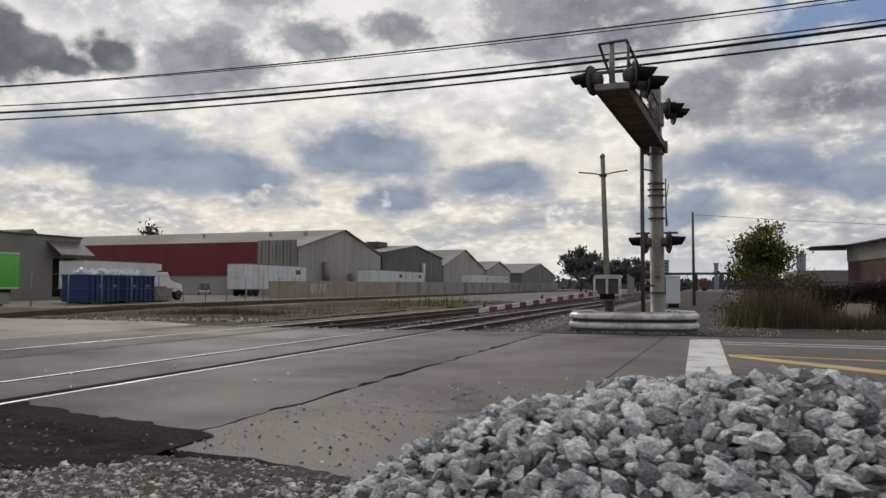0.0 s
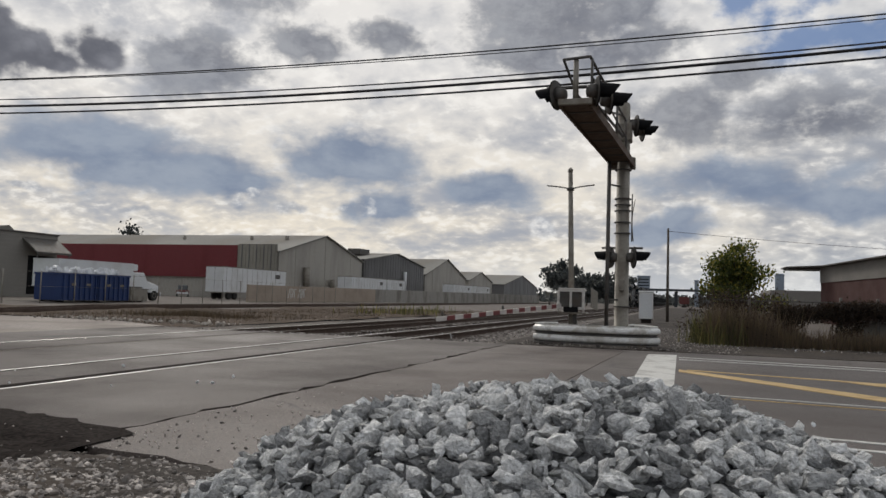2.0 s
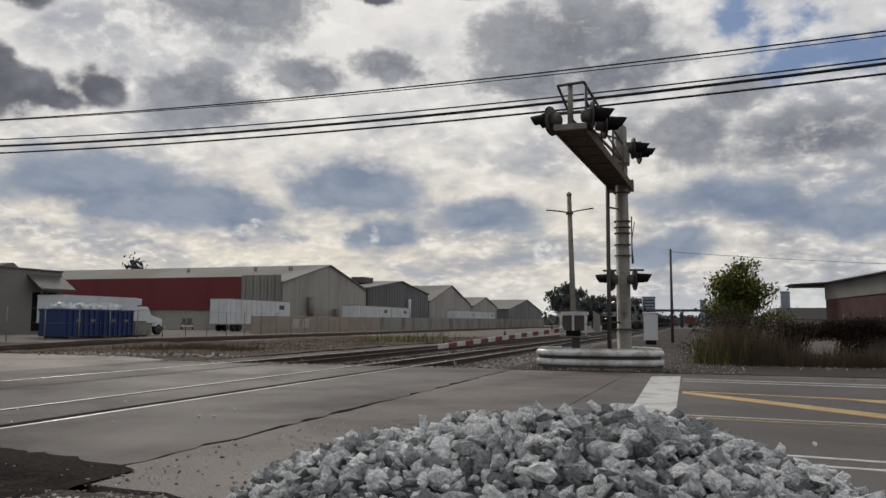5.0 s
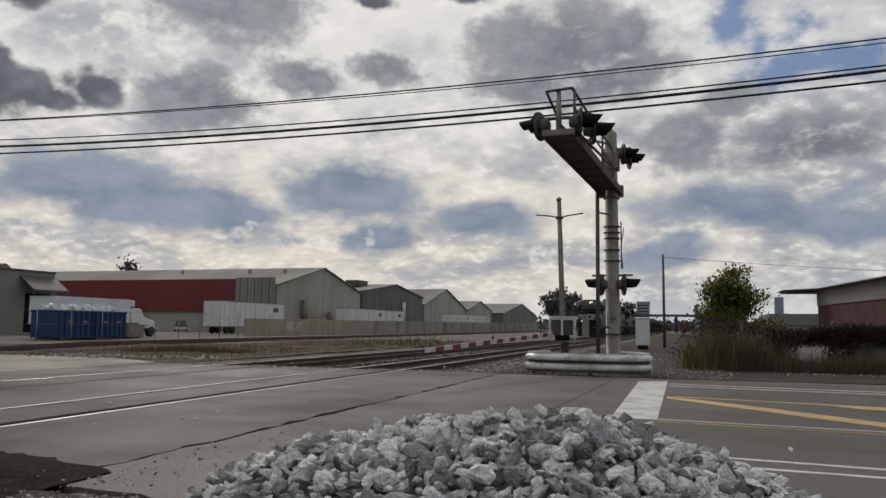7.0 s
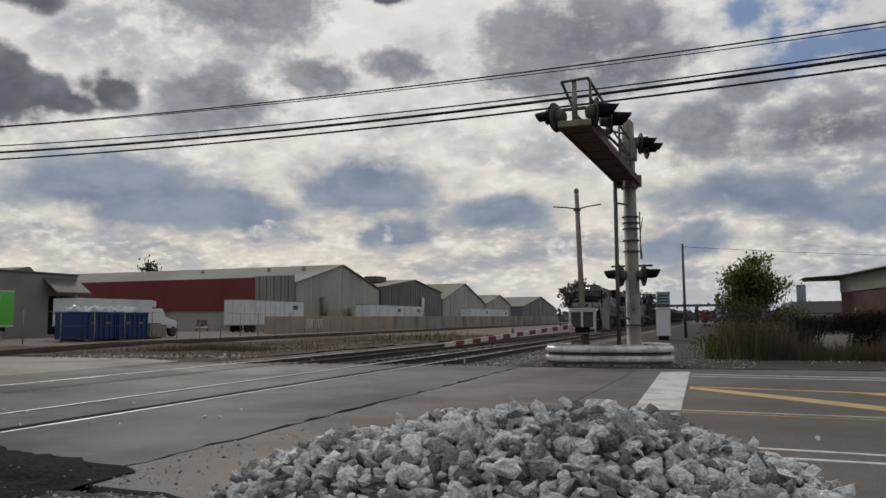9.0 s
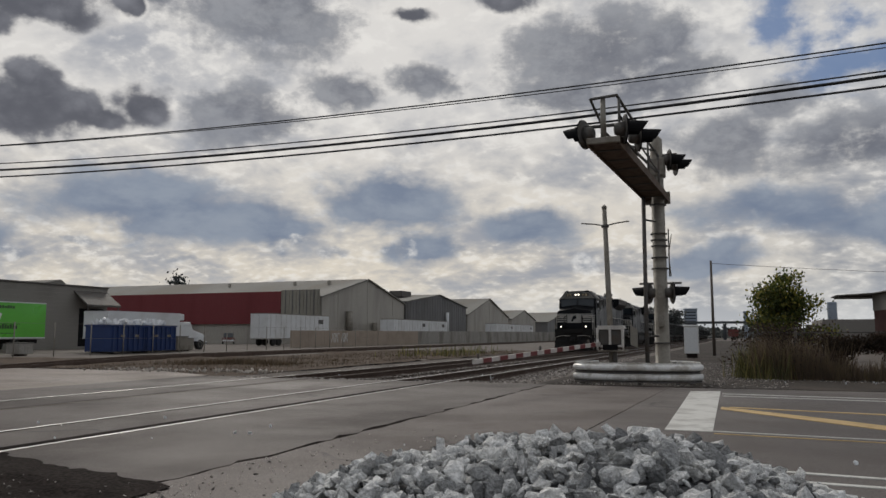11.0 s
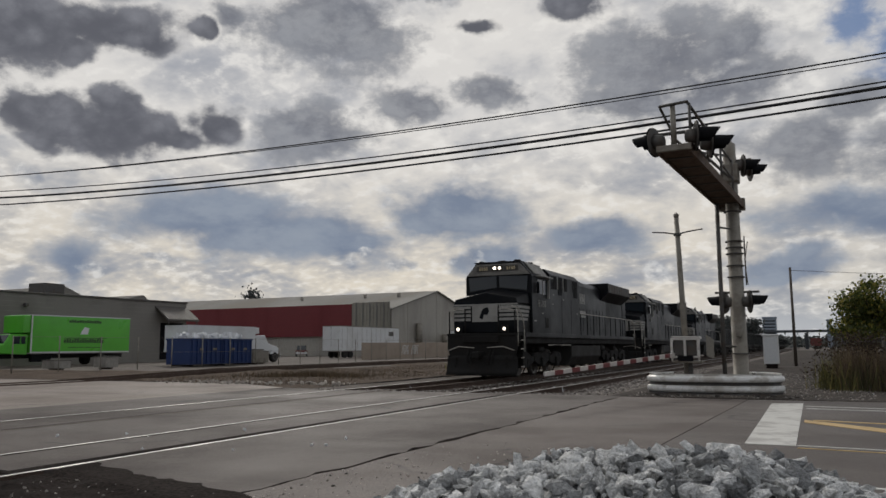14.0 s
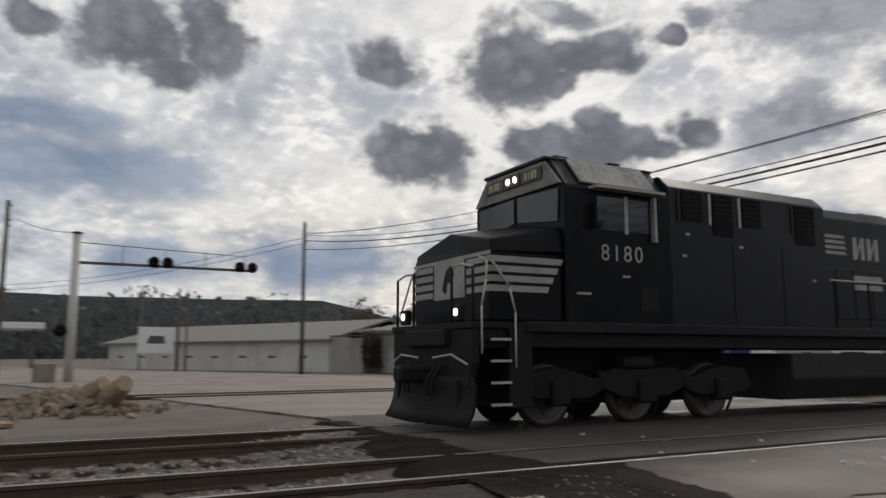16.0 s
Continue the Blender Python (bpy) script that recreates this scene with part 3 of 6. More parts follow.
def rail_profile(x):
    return [(x - .07, -.175), (x + .07, -.175), (x + .07, -.16), (x + .012, -.14), (x + .012, -.05), (x + .036, -.035), (x + .036, .002), (x - .036, .002), (x - .036, -.035), (x - .012, -.05), (x - .012, -.14), (x - .07, -.16)]


def make_track(name, label, rails, seed):
    t = thing(name, label, "railway track", kind="structure")
    for x in rails:
        part("rail", prism(B(), rail_profile(x), "y", -160, 900), "rail_side", t)
        part("rail_head", prism(B(), [(x - .028, -.004), (x + .028, -.004), (x + .028, .005), (x + .020, .008), (x - .020, .008), (x - .028, .005)], "y", -160, 900), "rail_dull" if x == RAILS[2] else "rail_top", t, "polished steel running surface")
    inner = max(rails) - .037, min(rails) + .037
    for x, s, w in ((inner[0], -1, .22 if rails[0] == RAILS[0] else .10), (inner[1], 1, .05)):
        part("flangeway", box(B(), min(x, x + s * w), max(x, x + s * w), 4.4, 18.6, -.02, .0045), "cinder", t, "dark gap beside the rail")
    r = random.Random(seed)
    mid = sum(rails) / 2
    shared = mesh_of("tie", box(B(), -1.3, 1.3, -.115, .115, -.11, .07, .012), "tie")
    spots = [4.0 - .52 * i for i in range(30)] + [19.0 + .52 * i for i in range(100)]
    for y in spots:
        o = new("tie", shared)
        o.parent = t
        o.matrix_basis = pose(mid + r.uniform(-.05, .05), y + r.uniform(-.04, .04), -.235 + r.uniform(-.012, .01), 0, 0, r.uniform(-1.5, 1.5))
    bm = B()
    for i in range(220):
        y = 71.0 + .6 * i
        box(bm, mid - 1.3, mid + 1.3, y - .11, y + .11, -.3, -.17)
    tagged(part("far_ties", bm, "tie", t), kind="stuff")


make_track("track_near", "railway track of polished rails flush with the asphalt", RAILS[:2], 5)
make_track("track_far", "railway track of polished rails with weathered ties", RAILS[2:], 6)


def make_siding():
    t = thing("track_siding", "rusty siding rails on a low gravel bank", "railway track", kind="structure")
    ys = [-60, 10, 20, 24, 30, 45, 70, 110, 170, 260, 380]
    for dx in (-.75, .75):
        bm = B()
        for a, b in zip(ys, ys[1:]):
            pts = []
            for y in (a, b):
                x, z = third(y) + dx, third_z(y)
                pts.append([bm.verts.new((x + sx, y, z + sz)) for sx, sz in ((-.05, -.2), (.05, -.2), (.036, .012), (-.036, .012))])
            for i in range(4):
                bm.faces.new((pts[0][i], pts[0][(i + 1) % 4], pts[1][(i + 1) % 4], pts[1][i]))
        part("rail", bm, "rail_side", t)


make_siding()


def make_bank():
    xs, ys = [-60 + 1.1 * i for i in range(42)], [19.9 + .7 * j for j in range(60)]
    verts = [(x, y + (.5 * noise.noise((x * .6, 2, 0)) if j == 0 else 0), ground_z(x, y) + .03 + (.12 * max(0, noise.noise((x * .8, y * .8, 1))) if 1 < j < 58 else -.02)) for j, y in enumerate(ys) for x in xs]
    faces = [(j * 42 + i, j * 42 + i + 1, (j + 1) * 42 + i + 1, (j + 1) * 42 + i) for j in range(59) for i in range(41) if (ys[j] > 21.3 or xs[i] > -18.5) and (ys[j] < 32 or xs[i] > third(ys[j]) + 1.2)]
    tagged(new("dirt_bank", from_arrays("dirt_bank", verts, faces, "bank")), "low brown dirt bank along the siding", "bank", kind="structure")


make_bank()


# ---- loose stone ----
def rock(r, rough=.32):
    """One angular lump: a squashed, jittered icosahedron."""
    bm = B()
    bmesh.ops.create_icosphere(bm, subdivisions=1, radius=1.0)
    sx, sy, sz = r.uniform(1.1, 1.7), r.uniform(.8, 1.2), r.uniform(.42, .80)
    cuts = [(Vector((r.gauss(0, 1), r.gauss(0, 1), r.gauss(0, 1))).normalized(), r.uniform(.36, .74)) for _ in range(9)]
    for v in bm.verts:
        p = v.co.copy()
        for nrm, d in cuts:
            k = p.dot(nrm) - d
            if k > 0:
                p -= nrm * k
        v.co = Vector((p.x * sx, p.y * sy, p.z * sz)) * r.uniform(1 - rough * .07, 1 + rough * .07)
    return bm


ROCKS = random.Random(11)
SHAPES = []
for i in range(14):
    b = rock(ROCKS)
    SHAPES.append(([v.co.copy() for v in b.verts], [[v.index for v in f.verts] for f in b.faces]))
    b.free()
ROCK_MESHES = []
for vs, fs in SHAPES:
    ROCK_MESHES.append(from_arrays("stone", [tuple(v * .03) for v in vs], fs, "stone"))


def heap_of(name, spots, material, label, category, parent=None, tilt=None):
    """Many lumps in one mesh; spots are (x, y, z, size)."""
    r = random.Random(len(spots))
    verts, faces = [], []
    for x, y, z, s in spots:
        vs, fs = SHAPES[r.randrange(len(SHAPES))]
        turn = (r.uniform(0, 6.3), r.uniform(0, 6.3)) if tilt is None else (r.gauss(0, tilt), r.gauss(0, tilt))
        m = Matrix.LocRotScale((x, y, z), Euler((*turn, r.uniform(0, 6.3))), (s, s, s))
        k = len(verts)
        verts += [tuple(m @ v) for v in vs]
        faces += [[i + k for i in f] for f in fs]
    ob = new(name, from_arrays(name, verts, faces, material))
    if parent:
        ob.parent = parent
        return tagged(ob, kind="stuff")
    return tagged(ob, label, category, kind="stuff")


PILE = (-.62, 2.05)


def pile_z(x, y):
    u, v = (x - PILE[0]) / (1.82 if x < PILE[0] else 1.54), (y - PILE[1]) / 1.75
    k = math.sqrt(u * u + v * v)
    z = .86 * (1 - k ** (2.0 if x < PILE[0] else 1.9))
    z += .05 * noise.noise((x * 1.9, y * 1.9, 5)) + .035 * math.sin(3.1 * x + 1.0)
    return z


def make_pile():
    r = random.Random(21)
    pile = thing("ballast_pile", "heap of fresh grey and white crushed ballast stone", "stone pile")
    core, nx, ny = B(), 40, 36
    grid = [[core.verts.new((-2.9 + 4.9 * i / nx, .2 + 3.7 * j / ny, max(-.1, pile_z(-2.9 + 4.9 * i / nx, .2 + 3.7 * j / ny) - .03))) for i in range(nx + 1)] for j in range(ny + 1)]
    for j in range(ny):
        for i in range(nx):
            core.faces.new((grid[j][i], grid[j][i + 1], grid[j + 1][i + 1], grid[j + 1][i]))
    # the dark core colour serves as crevice shade between the stones
    part("core", core, "core_dark", pile)
    spots = []
    for j in range(111):
        for i in range(140):
            x, y = -2.9 + i * .0355 + r.uniform(-.02, .02), .15 + j * .034 + r.uniform(-.02, .02)
            z = pile_z(x, y)
            if z > -.03:
                spots.append((x, y, z + r.uniform(-.022, .022), r.choice((.016, .020, .024, .028, .033, .039, .045))))
    near = [s for s in spots if 1.45 < s[1] < 2.15 and -1.65 < s[0] < .35]
    r.shuffle(near)
    near = set(near[:300])
    for s in spots:
        if s in near:
            o = new("stone", ROCK_MESHES[r.randrange(len(ROCK_MESHES))])
            o.parent = pile
            o.matrix_basis = Matrix.LocRotScale(s[:3], Euler((r.gauss(0, .55), r.gauss(0, .55), r.uniform(0, 6.3))), (s[3] * 38,) * 3)
    heap_of("stone_rest", [s for s in spots if s not in near], "stone", "", "", pile, .55)


make_pile()


def scatter(name, n, x0, x1, y0, y1, sizes, material, label, seed, keep=None, base=None):
    r = random.Random(seed)
    spots = []
    while len(spots) < n:
        x, y = r.uniform(x0, x1), r.uniform(y0, y1)
        if keep and not keep(x, y):
            continue
        s = r.choice(sizes)
        spots.append((x, y, (ground_z(x, y) if base is None else base) + s * .25, s))
    heap_of(name, spots, material, label, "gravel", tilt=.5)


def verge_soil():
    nx, ny = 48, 30
    verts = [(-7.2 + 6.0 * i / nx, .1 + 3.6 * j / ny + (.12 * noise.noise((i * .5, 4, 0)) if j == ny else 0), max(-.07, ground_z(-7.2 + 6.0 * i / nx, .1 + 3.6 * j / ny)) + .012 + .022 * noise.noise((i * .6, j * .6, 2))) for j in range(ny + 1) for i in range(nx + 1)]
    faces = [(j * (nx + 1) + i, j * (nx + 1) + i + 1, (j + 1) * (nx + 1) + i + 1, (j + 1) * (nx + 1) + i) for j in range(ny) for i in range(nx)]
    tagged(new("verge_soil", from_arrays("verge_soil", verts, faces, "soil")), "dark brown soil under the loose gravel", "ground", kind="structure")


verge_soil()
scatter("gravel_verge", 15000, -7.0, -1.2, .2, 4.1, (.006, .009, .012, .016, .021, .028), "gravel", "loose brown and grey gravel beside the asphalt", 31, lambda x, y: y < 3.55 + .2 * math.sin(3 * x))
scatter("pale_gravel", 3800, -6.2, -1.6, 1.4, 3.6, (.008, .012, .018, .026, .036), "pale_gravel", "pale chips strewn over the dark gravel", 37, lambda x, y: y < 3.45 + .15 * math.sin(4 * x))
scatter("loose_grit", 1100, -4.55, -1.9, 2.5, 9.0, (.004, .006, .009, .016), "pale_gravel", "loose grit strewn over the old asphalt", 36, lambda x, y: (y - 2.5) < 6.5 * random.Random(int(x * 977) + int(y * 811)).random() ** 2.2, -.004)
scatter("track_ballast", 9000, -14.4, -6.3, -7.0, 3.9, (.022, .03, .036), "gravel", "dusty brown track ballast between the rails", 32, lambda x, y: y < min(3.9, 2.5 + max(0.0, .45 * (-8.0 - x))) - .6 * random.Random(int(x * 613) + int(y * 401)).random())
scatter("track_ballast_beyond", 9000, -14.6, -5.2, 18.8, 44, (.03, .04, .05), "gravel", "dark track ballast beyond the street", 33)
scatter("lane_gravel", 3500, -4.6, 1.0, 18.9, 36, (.010, .016, .024, .034), "gravel", "loose stones on the gravel lane", 39, None, -.016)
scatter("kerb_gravel", 420, .2, 14, 21.6, 23.0, (.010, .016, .024, .036), "gravel", "loose stones below the fence", 40, None, -.012)
scatter("bank_gravel", 450, -26, -15, 19.8, 34, (.03, .04, .06), "gravel", "loose gravel on the low bank", 34, lambda x, y: y > 21.6 or x > -17)


def pit_soil():
    bm = B()
    n = 26
    grid = []
    for j in range(n + 1):
        row = []
        for i in range(n + 1):
            x, y = -7.30 + 2.9 * i / n, 3.10 + (2.12 - .30 * i / n * 2.6) * j / n
            dip = max(0, math.sin(math.pi * i / n)) * max(0, math.sin(math.pi * (.15 + .85 * j / n)))
            y += .10 * math.sin(x * 2.3) * (1 - j / n) + (.22 * noise.noise((x * 3.1, 8, 0)) + .10 * noise.noise((x * 11, 3, 0)) if j == n else 0)
            kerb = 4.95 - .3065 * (x + 7.25) if x < -4.62 else 3.9
            over = max(0.0, min(1.0, (y - kerb + .30) / .18))
            low = -.02 - .03 * dip + .03 * noise.noise((x * 4, y * 4, 2))
            row.append(bm.verts.new((x, y, low * (1 - over) + .007 * over)))
        grid.append(row)
    for j in range(n):
        for i in range(n):
            bm.faces.new((grid[j][i], grid[j][i + 1], grid[j + 1][i + 1], grid[j + 1][i]))
    solid("dark_soil", bm, "cinder", "damp black soil in the dip beside the near rail", "ground", kind="structure")


pit_soil()


def bed_soil():
    """Spilt black soil over the track bed where the asphalt ends."""
    nx, ny = 60, 14
    verts, faces = [], []
    for j in range(ny + 1):
        for i in range(nx + 1):
            x = -14.4 + 7.1 * i / nx
            near = min(3.9, 2.35 + max(0.0, .45 * (-8.0 - x))) + .2 * math.sin(x * 1.3) + .3 * noise.noise((x * 1.7, 5, 0))
            y = near + (4.62 - near) * j / ny
            edge = min(1.0, j / 3)
            verts.append((x, y, ground_z(x, y) - .03 + .075 * edge + .03 * noise.noise((x * 2.3, y * 2.3, 9))))
    for j in range(ny):
        for i in range(nx):
            k = j * (nx + 1) + i
            faces.append((k, k + 1, k + nx + 2, k + nx + 1))
    tagged(new("bed_soil", from_arrays("bed_soil", verts, faces, "cinder")), "black soil spilt over the track bed", "ground", kind="structure")


bed_soil()
scatter("soil_chips", 60, -6.9, -4.5, 3.5, 4.5, (.006, .009, .013, .022), "gravel", "stones and chips lying on the black soil", 38, lambda x, y: y < 4.5 - .25 * random.Random(int(x * 733)).random(), .0)


# ---- crossing signals ----
def signal_head(parent, at, face, yaw=0.0):
    """A crossing light: black target with a pale back, hood and lens; face is +1 or -1 along x, turned by yaw towards +y."""
    h = part("signal_light", lathe(B(), [(0, .02), (0, .29), (.02, .30), (.03, .02)], (0, 0, 0), "x", 24), "black", parent, "round black crossing light with a hood")
    h.matrix_basis = pose(*at, 0, 0, yaw if face > 0 else 180 - yaw)
    part("back_plate", lathe(B(), [(-.006, .03), (-.004, .275), (-.001, .285)], (0, 0, 0), "x", 24), "galv_dark", h, "dull grey back of the target")
    bm = B()
    n = 14
    rows = []
    for k, r, cut in ((.03, .175, 0), (.47, .16, .11), (.47, .148, .11), (.03, .16, 0)):
        rows.append([bm.verts.new((k - cut * (1 - math.sin(a)), r * math.cos(a), r * math.sin(a))) for a in [math.pi * (-.15 + 1.3 * i / n) for i in range(n + 1)]])
    for a, b in zip(rows, rows[1:]):
        for i in range(n):
            bm.faces.new((a[i], a[i + 1], b[i + 1], b[i]))
    part("hood", bm, "black", h)
    part("lens", lathe(B(), [(.03, .14), (.06, .10), (.07, .02)], (0, 0, 0), "x", 18), "red_lens", h, "unlit red lens")
    part("housing", lathe(B(), [(-.20, .06), (-.18, .12), (-.01, .15)], (0, 0, 0), "x", 18), "galv_dark", h)


def make_cantilever():
    c = thing("cantilever_signal", "weathered steel crossing signal with a walkway over the street", "crossing signal", (-2.02, 20.8, 0))
    part("mast", lathe(B(), [(-.02, .30), (.03, .30), (.04, .195), (6.60, .165), (6.72, .05)], (0, 0, 0), "z", 20), "galv", c, "thick grey steel mast")
    part("collar", box(B(), -.22, .22, -.24, .24, 5.55, 6.05, .03), "galv", c)
    for z in (4.75, 3.95, 3.78, 3.62, 3.30, 3.0, 1.0):
        part("clamp_ring", lathe(B(), [(z, .19), (z, .225), (z + .035, .225), (z + .035, .19)], (0, 0, 0), "z", 16), "galv_dark", c)
    left, right = [(-.70, -6.6), (-.34, .35)], [(-.12, -6.6), (.24, .35)]
    deck = part("walkway", prism(B(), [left[0], right[0], right[1], left[1]], "z", 4.98, 5.02), "grating", c, "rusty steel walkway grating")
    for (xa, ya), (xb, yb) in (left, right):
        part("side_beam", prism(B(), [(xa - .025, ya), (xa + .025, ya), (xb + .025, yb), (xb - .025, yb)], "z", 4.92, 5.11), "grating", deck)
    part("end_beam", box(B(), -.74, -.08, -6.68, -6.60, 4.96, 5.08, .01), "galv", deck)
    part("rear_beam", box(B(), -.38, .30, .36, .50, 4.86, 5.20, .02), "galv", deck)
    for i in range(7):
        y = -6.0 + i * .95
        x = -.70 + .36 * (y + 6.6) / 6.95
        part("cross_bar", box(B(), x + .03, x + .55, y, y + .05, 4.955, 4.98), "galv_dark", deck)
    arm = part("truss", tube(B(), (-.10, -6.4, 5.10), (.0, 0, 5.70), .035), "galv_dark", c)
    part("brace", tube(B(), (-.62, -6.3, 5.12), (0, 0, 6.3), .03), "galv_dark", arm)
    for y, h in ((-6.45, .92), (-4.6, .95), (-2.9, .9), (-1.2, .9)):
        part("post", tube(B(), (-.12 + .05 * (y + 6.6), y, 5.0), (-.12 + .05 * (y + 6.6), y, 5.0 + h), .028), "galv_dark", c)
    part("handrail", bent(B(), [(-.66, -6.55, 5.90), (-.14, -6.55, 5.93), (-.02, -4.6, 5.85), (.13, -1.2, 5.90), (.05, 0, 5.85)], .03), "galv_dark", c)
    part("handrail", bent(B(), [(-.66, -6.55, 5.90), (-.58, -5.2, 5.55), (-.05, -4.4, 5.05)], .028), "galv_dark", c)
    part("mid_rail", bent(B(), [(-.11, -6.5, 5.55), (.14, -1.2, 5.45)], .022), "galv_dark", c)
    part("tip_post", tube(B(), (-.42, -6.5, 5.02), (-.42, -6.5, 5.92), .06, .05), "galv", c)
    part("head_bar", tube(B(), (-1.0, -6.45, 5.36), (.10, -6.45, 5.36), .035), "galv_dark", c)
    signal_head(c, (-.80, -6.45, 5.22), -1, 20)
    signal_head(c, (-.02, -6.45, 5.26), 1, 20)
    signal_head(c, (.16, -5.70, 5.26), 1, 20)
    part("head_bar", tube(B(), (-.2, 0, 6.15), (.55, 0, 6.15), .035), "galv_dark", c)
    signal_head(c, (.32, 0, 6.0), 1, 20)
    signal_head(c, (.45, .62, 5.98), 1, 20)
    part("head_bar", tube(B(), (.34, -.1, 6.15), (.46, .75, 6.15), .03), "galv_dark", c)
    part("head_bar", tube(B(), (-.55, 0, 2.62), (.55, 0, 2.62), .03), "galv_dark", c)
    signal_head(c, (-.30, -.05, 2.36), -1, 20)
    signal_head(c, (.30, -.05, 2.36), 1, 20)
    part("cable_pipe", tube(B(), (.25, 0, 2.8), (.25, 0, 4.1), .018), "galv_dark", c)
    part("cable_pipe", bent(B(), [(.29, -.02, 2.8), (.24, -.02, 3.4), (.33, -.02, 3.95)], .012), "galv", c)
    part("slim_pole", tube(B(), (-.34, -.6, 0), (-.32, -.6, 4.92), .055), "galv_dark", c, "slim dark steel pole under the walkway")
    for z in (4.3, 1.2):
        part("stay", tube(B(), (-.33, -.6, z), (0, 0, z), .025), "galv_dark", c)
    part("bell_box", box(B(), -.06, .10, -.27, -.17, 1.45, 1.75, .01), "galv", c)


make_cantilever()


def make_gate():
    g = thing("crossing_gate", "lowered crossing gate with a red and white arm", "crossing gate", (-3.22, 19.9, 0))
    part("pole", tube(B(), (0, 0, 0), (-.12, 0, 4.6), .085, .06, 14), "galv", g, "slender grey steel pole")
    part("finial", lathe(B(), [(4.58, .06), (4.66, .075), (4.72, .02)], (-.12, 0, 0), "z", 12), "galv", g)
    for s in (-1, 1):
        part("wing", bent(B(), [(-.11, 0, 4.14), (-.11 + s * .28, 0, 4.20), (-.11 + s * .64, 0, 4.24)], .018), "galv_dark", g)
    part("wing_clamp", lathe(B(), [(4.10, .07), (4.10, .10), (4.17, .10), (4.17, .07)], (-.11, 0, 0), "z", 12), "galv_dark", g)
    mach = part("gate_machine", box(B(), -.26, .34, -.40, -.06, .98, 1.38, .02), "galv_dark", g, "gate machine in an open white frame")
    for x in (-.30, .02, .34):
        part("frame_bar", box(B(), x - .03, x + .03, -.50, -.44, .92, 1.42, .01), "arm_white", mach, "white frame bar")
    for z in (.92, 1.37):
        part("frame_bar", box(B(), -.30, .34, -.497, -.443, z, z + .055, .01), "arm_white", mach, "white frame bar")
    part("top_cover", box(B(), -.30, .36, -.50, -.04, 1.43, 1.47, .01), "arm_white", mach)
    part("motor", box(B(), -.16, .22, -.54, -.50, .84, .98, .01), "black", g)
    part("tray", box(B(), -.28, .42, -.52, .02, .80, .85, .008), "galv", g)
    for x in (-.29, .36):
        part("hanger", bent(B(), [(x, -.52, .84), (x, -.54, 1.12), (x, -.45, 1.40), (x, -.05, 1.42)], .025), "arm_white", g)
    part("counterweight", prism(B(), [(.52, .98), (.70, .90), (.70, 1.38), (.52, 1.50)], "y", -.36, -.32), "galv", g)
    part("stand", box(B(), .04, .14, -.15, -.05, 0, .82, .005), "galv_dark", g)
    # the arm, in red and white sections, drooping to its tip
    a, b = Vector((-.25, -.45, 1.00)), Vector((-1.55, -6.85, .72))
    sections = 19
    for i in range(sections):
        p, q = a.lerp(b, i / sections), a.lerp(b, (i + 1) / sections)
        k = .052 - .012 * i / sections
        bm = B()
        d = (q - p).normalized()
        s = Vector((d.y, -d.x, 0)) * .022
        up = Vector((0, 0, k))
        vs = [bm.verts.new(v) for v in (p - s - up, p + s - up, p + s + up, p - s + up, q - s - up, q + s - up, q + s + up, q - s + up)]
        for f in ((3, 2, 1, 0), (4, 5, 6, 7), (0, 1, 5, 4), (1, 2, 6, 5), (2, 3, 7, 6), (3, 0, 4, 7)):
            bm.faces.new([vs[j] for j in f])
        bmesh.ops.recalc_face_normals(bm, faces=bm.faces[:])
        part("arm_section", bm, "arm_red" if i % 2 else "arm_white", g)
    for f in (.97, .55, .12):
        p = a.lerp(b, f)
        part("arm_lamp", lathe(B(), [(p.z + .05, .02), (p.z + .08, .03), (p.z + .13, .026), (p.z + .15, .01)], (p.x, p.y, 0), "z", 10), "galv_dark", g, "small unlit arm lamp")


make_gate()


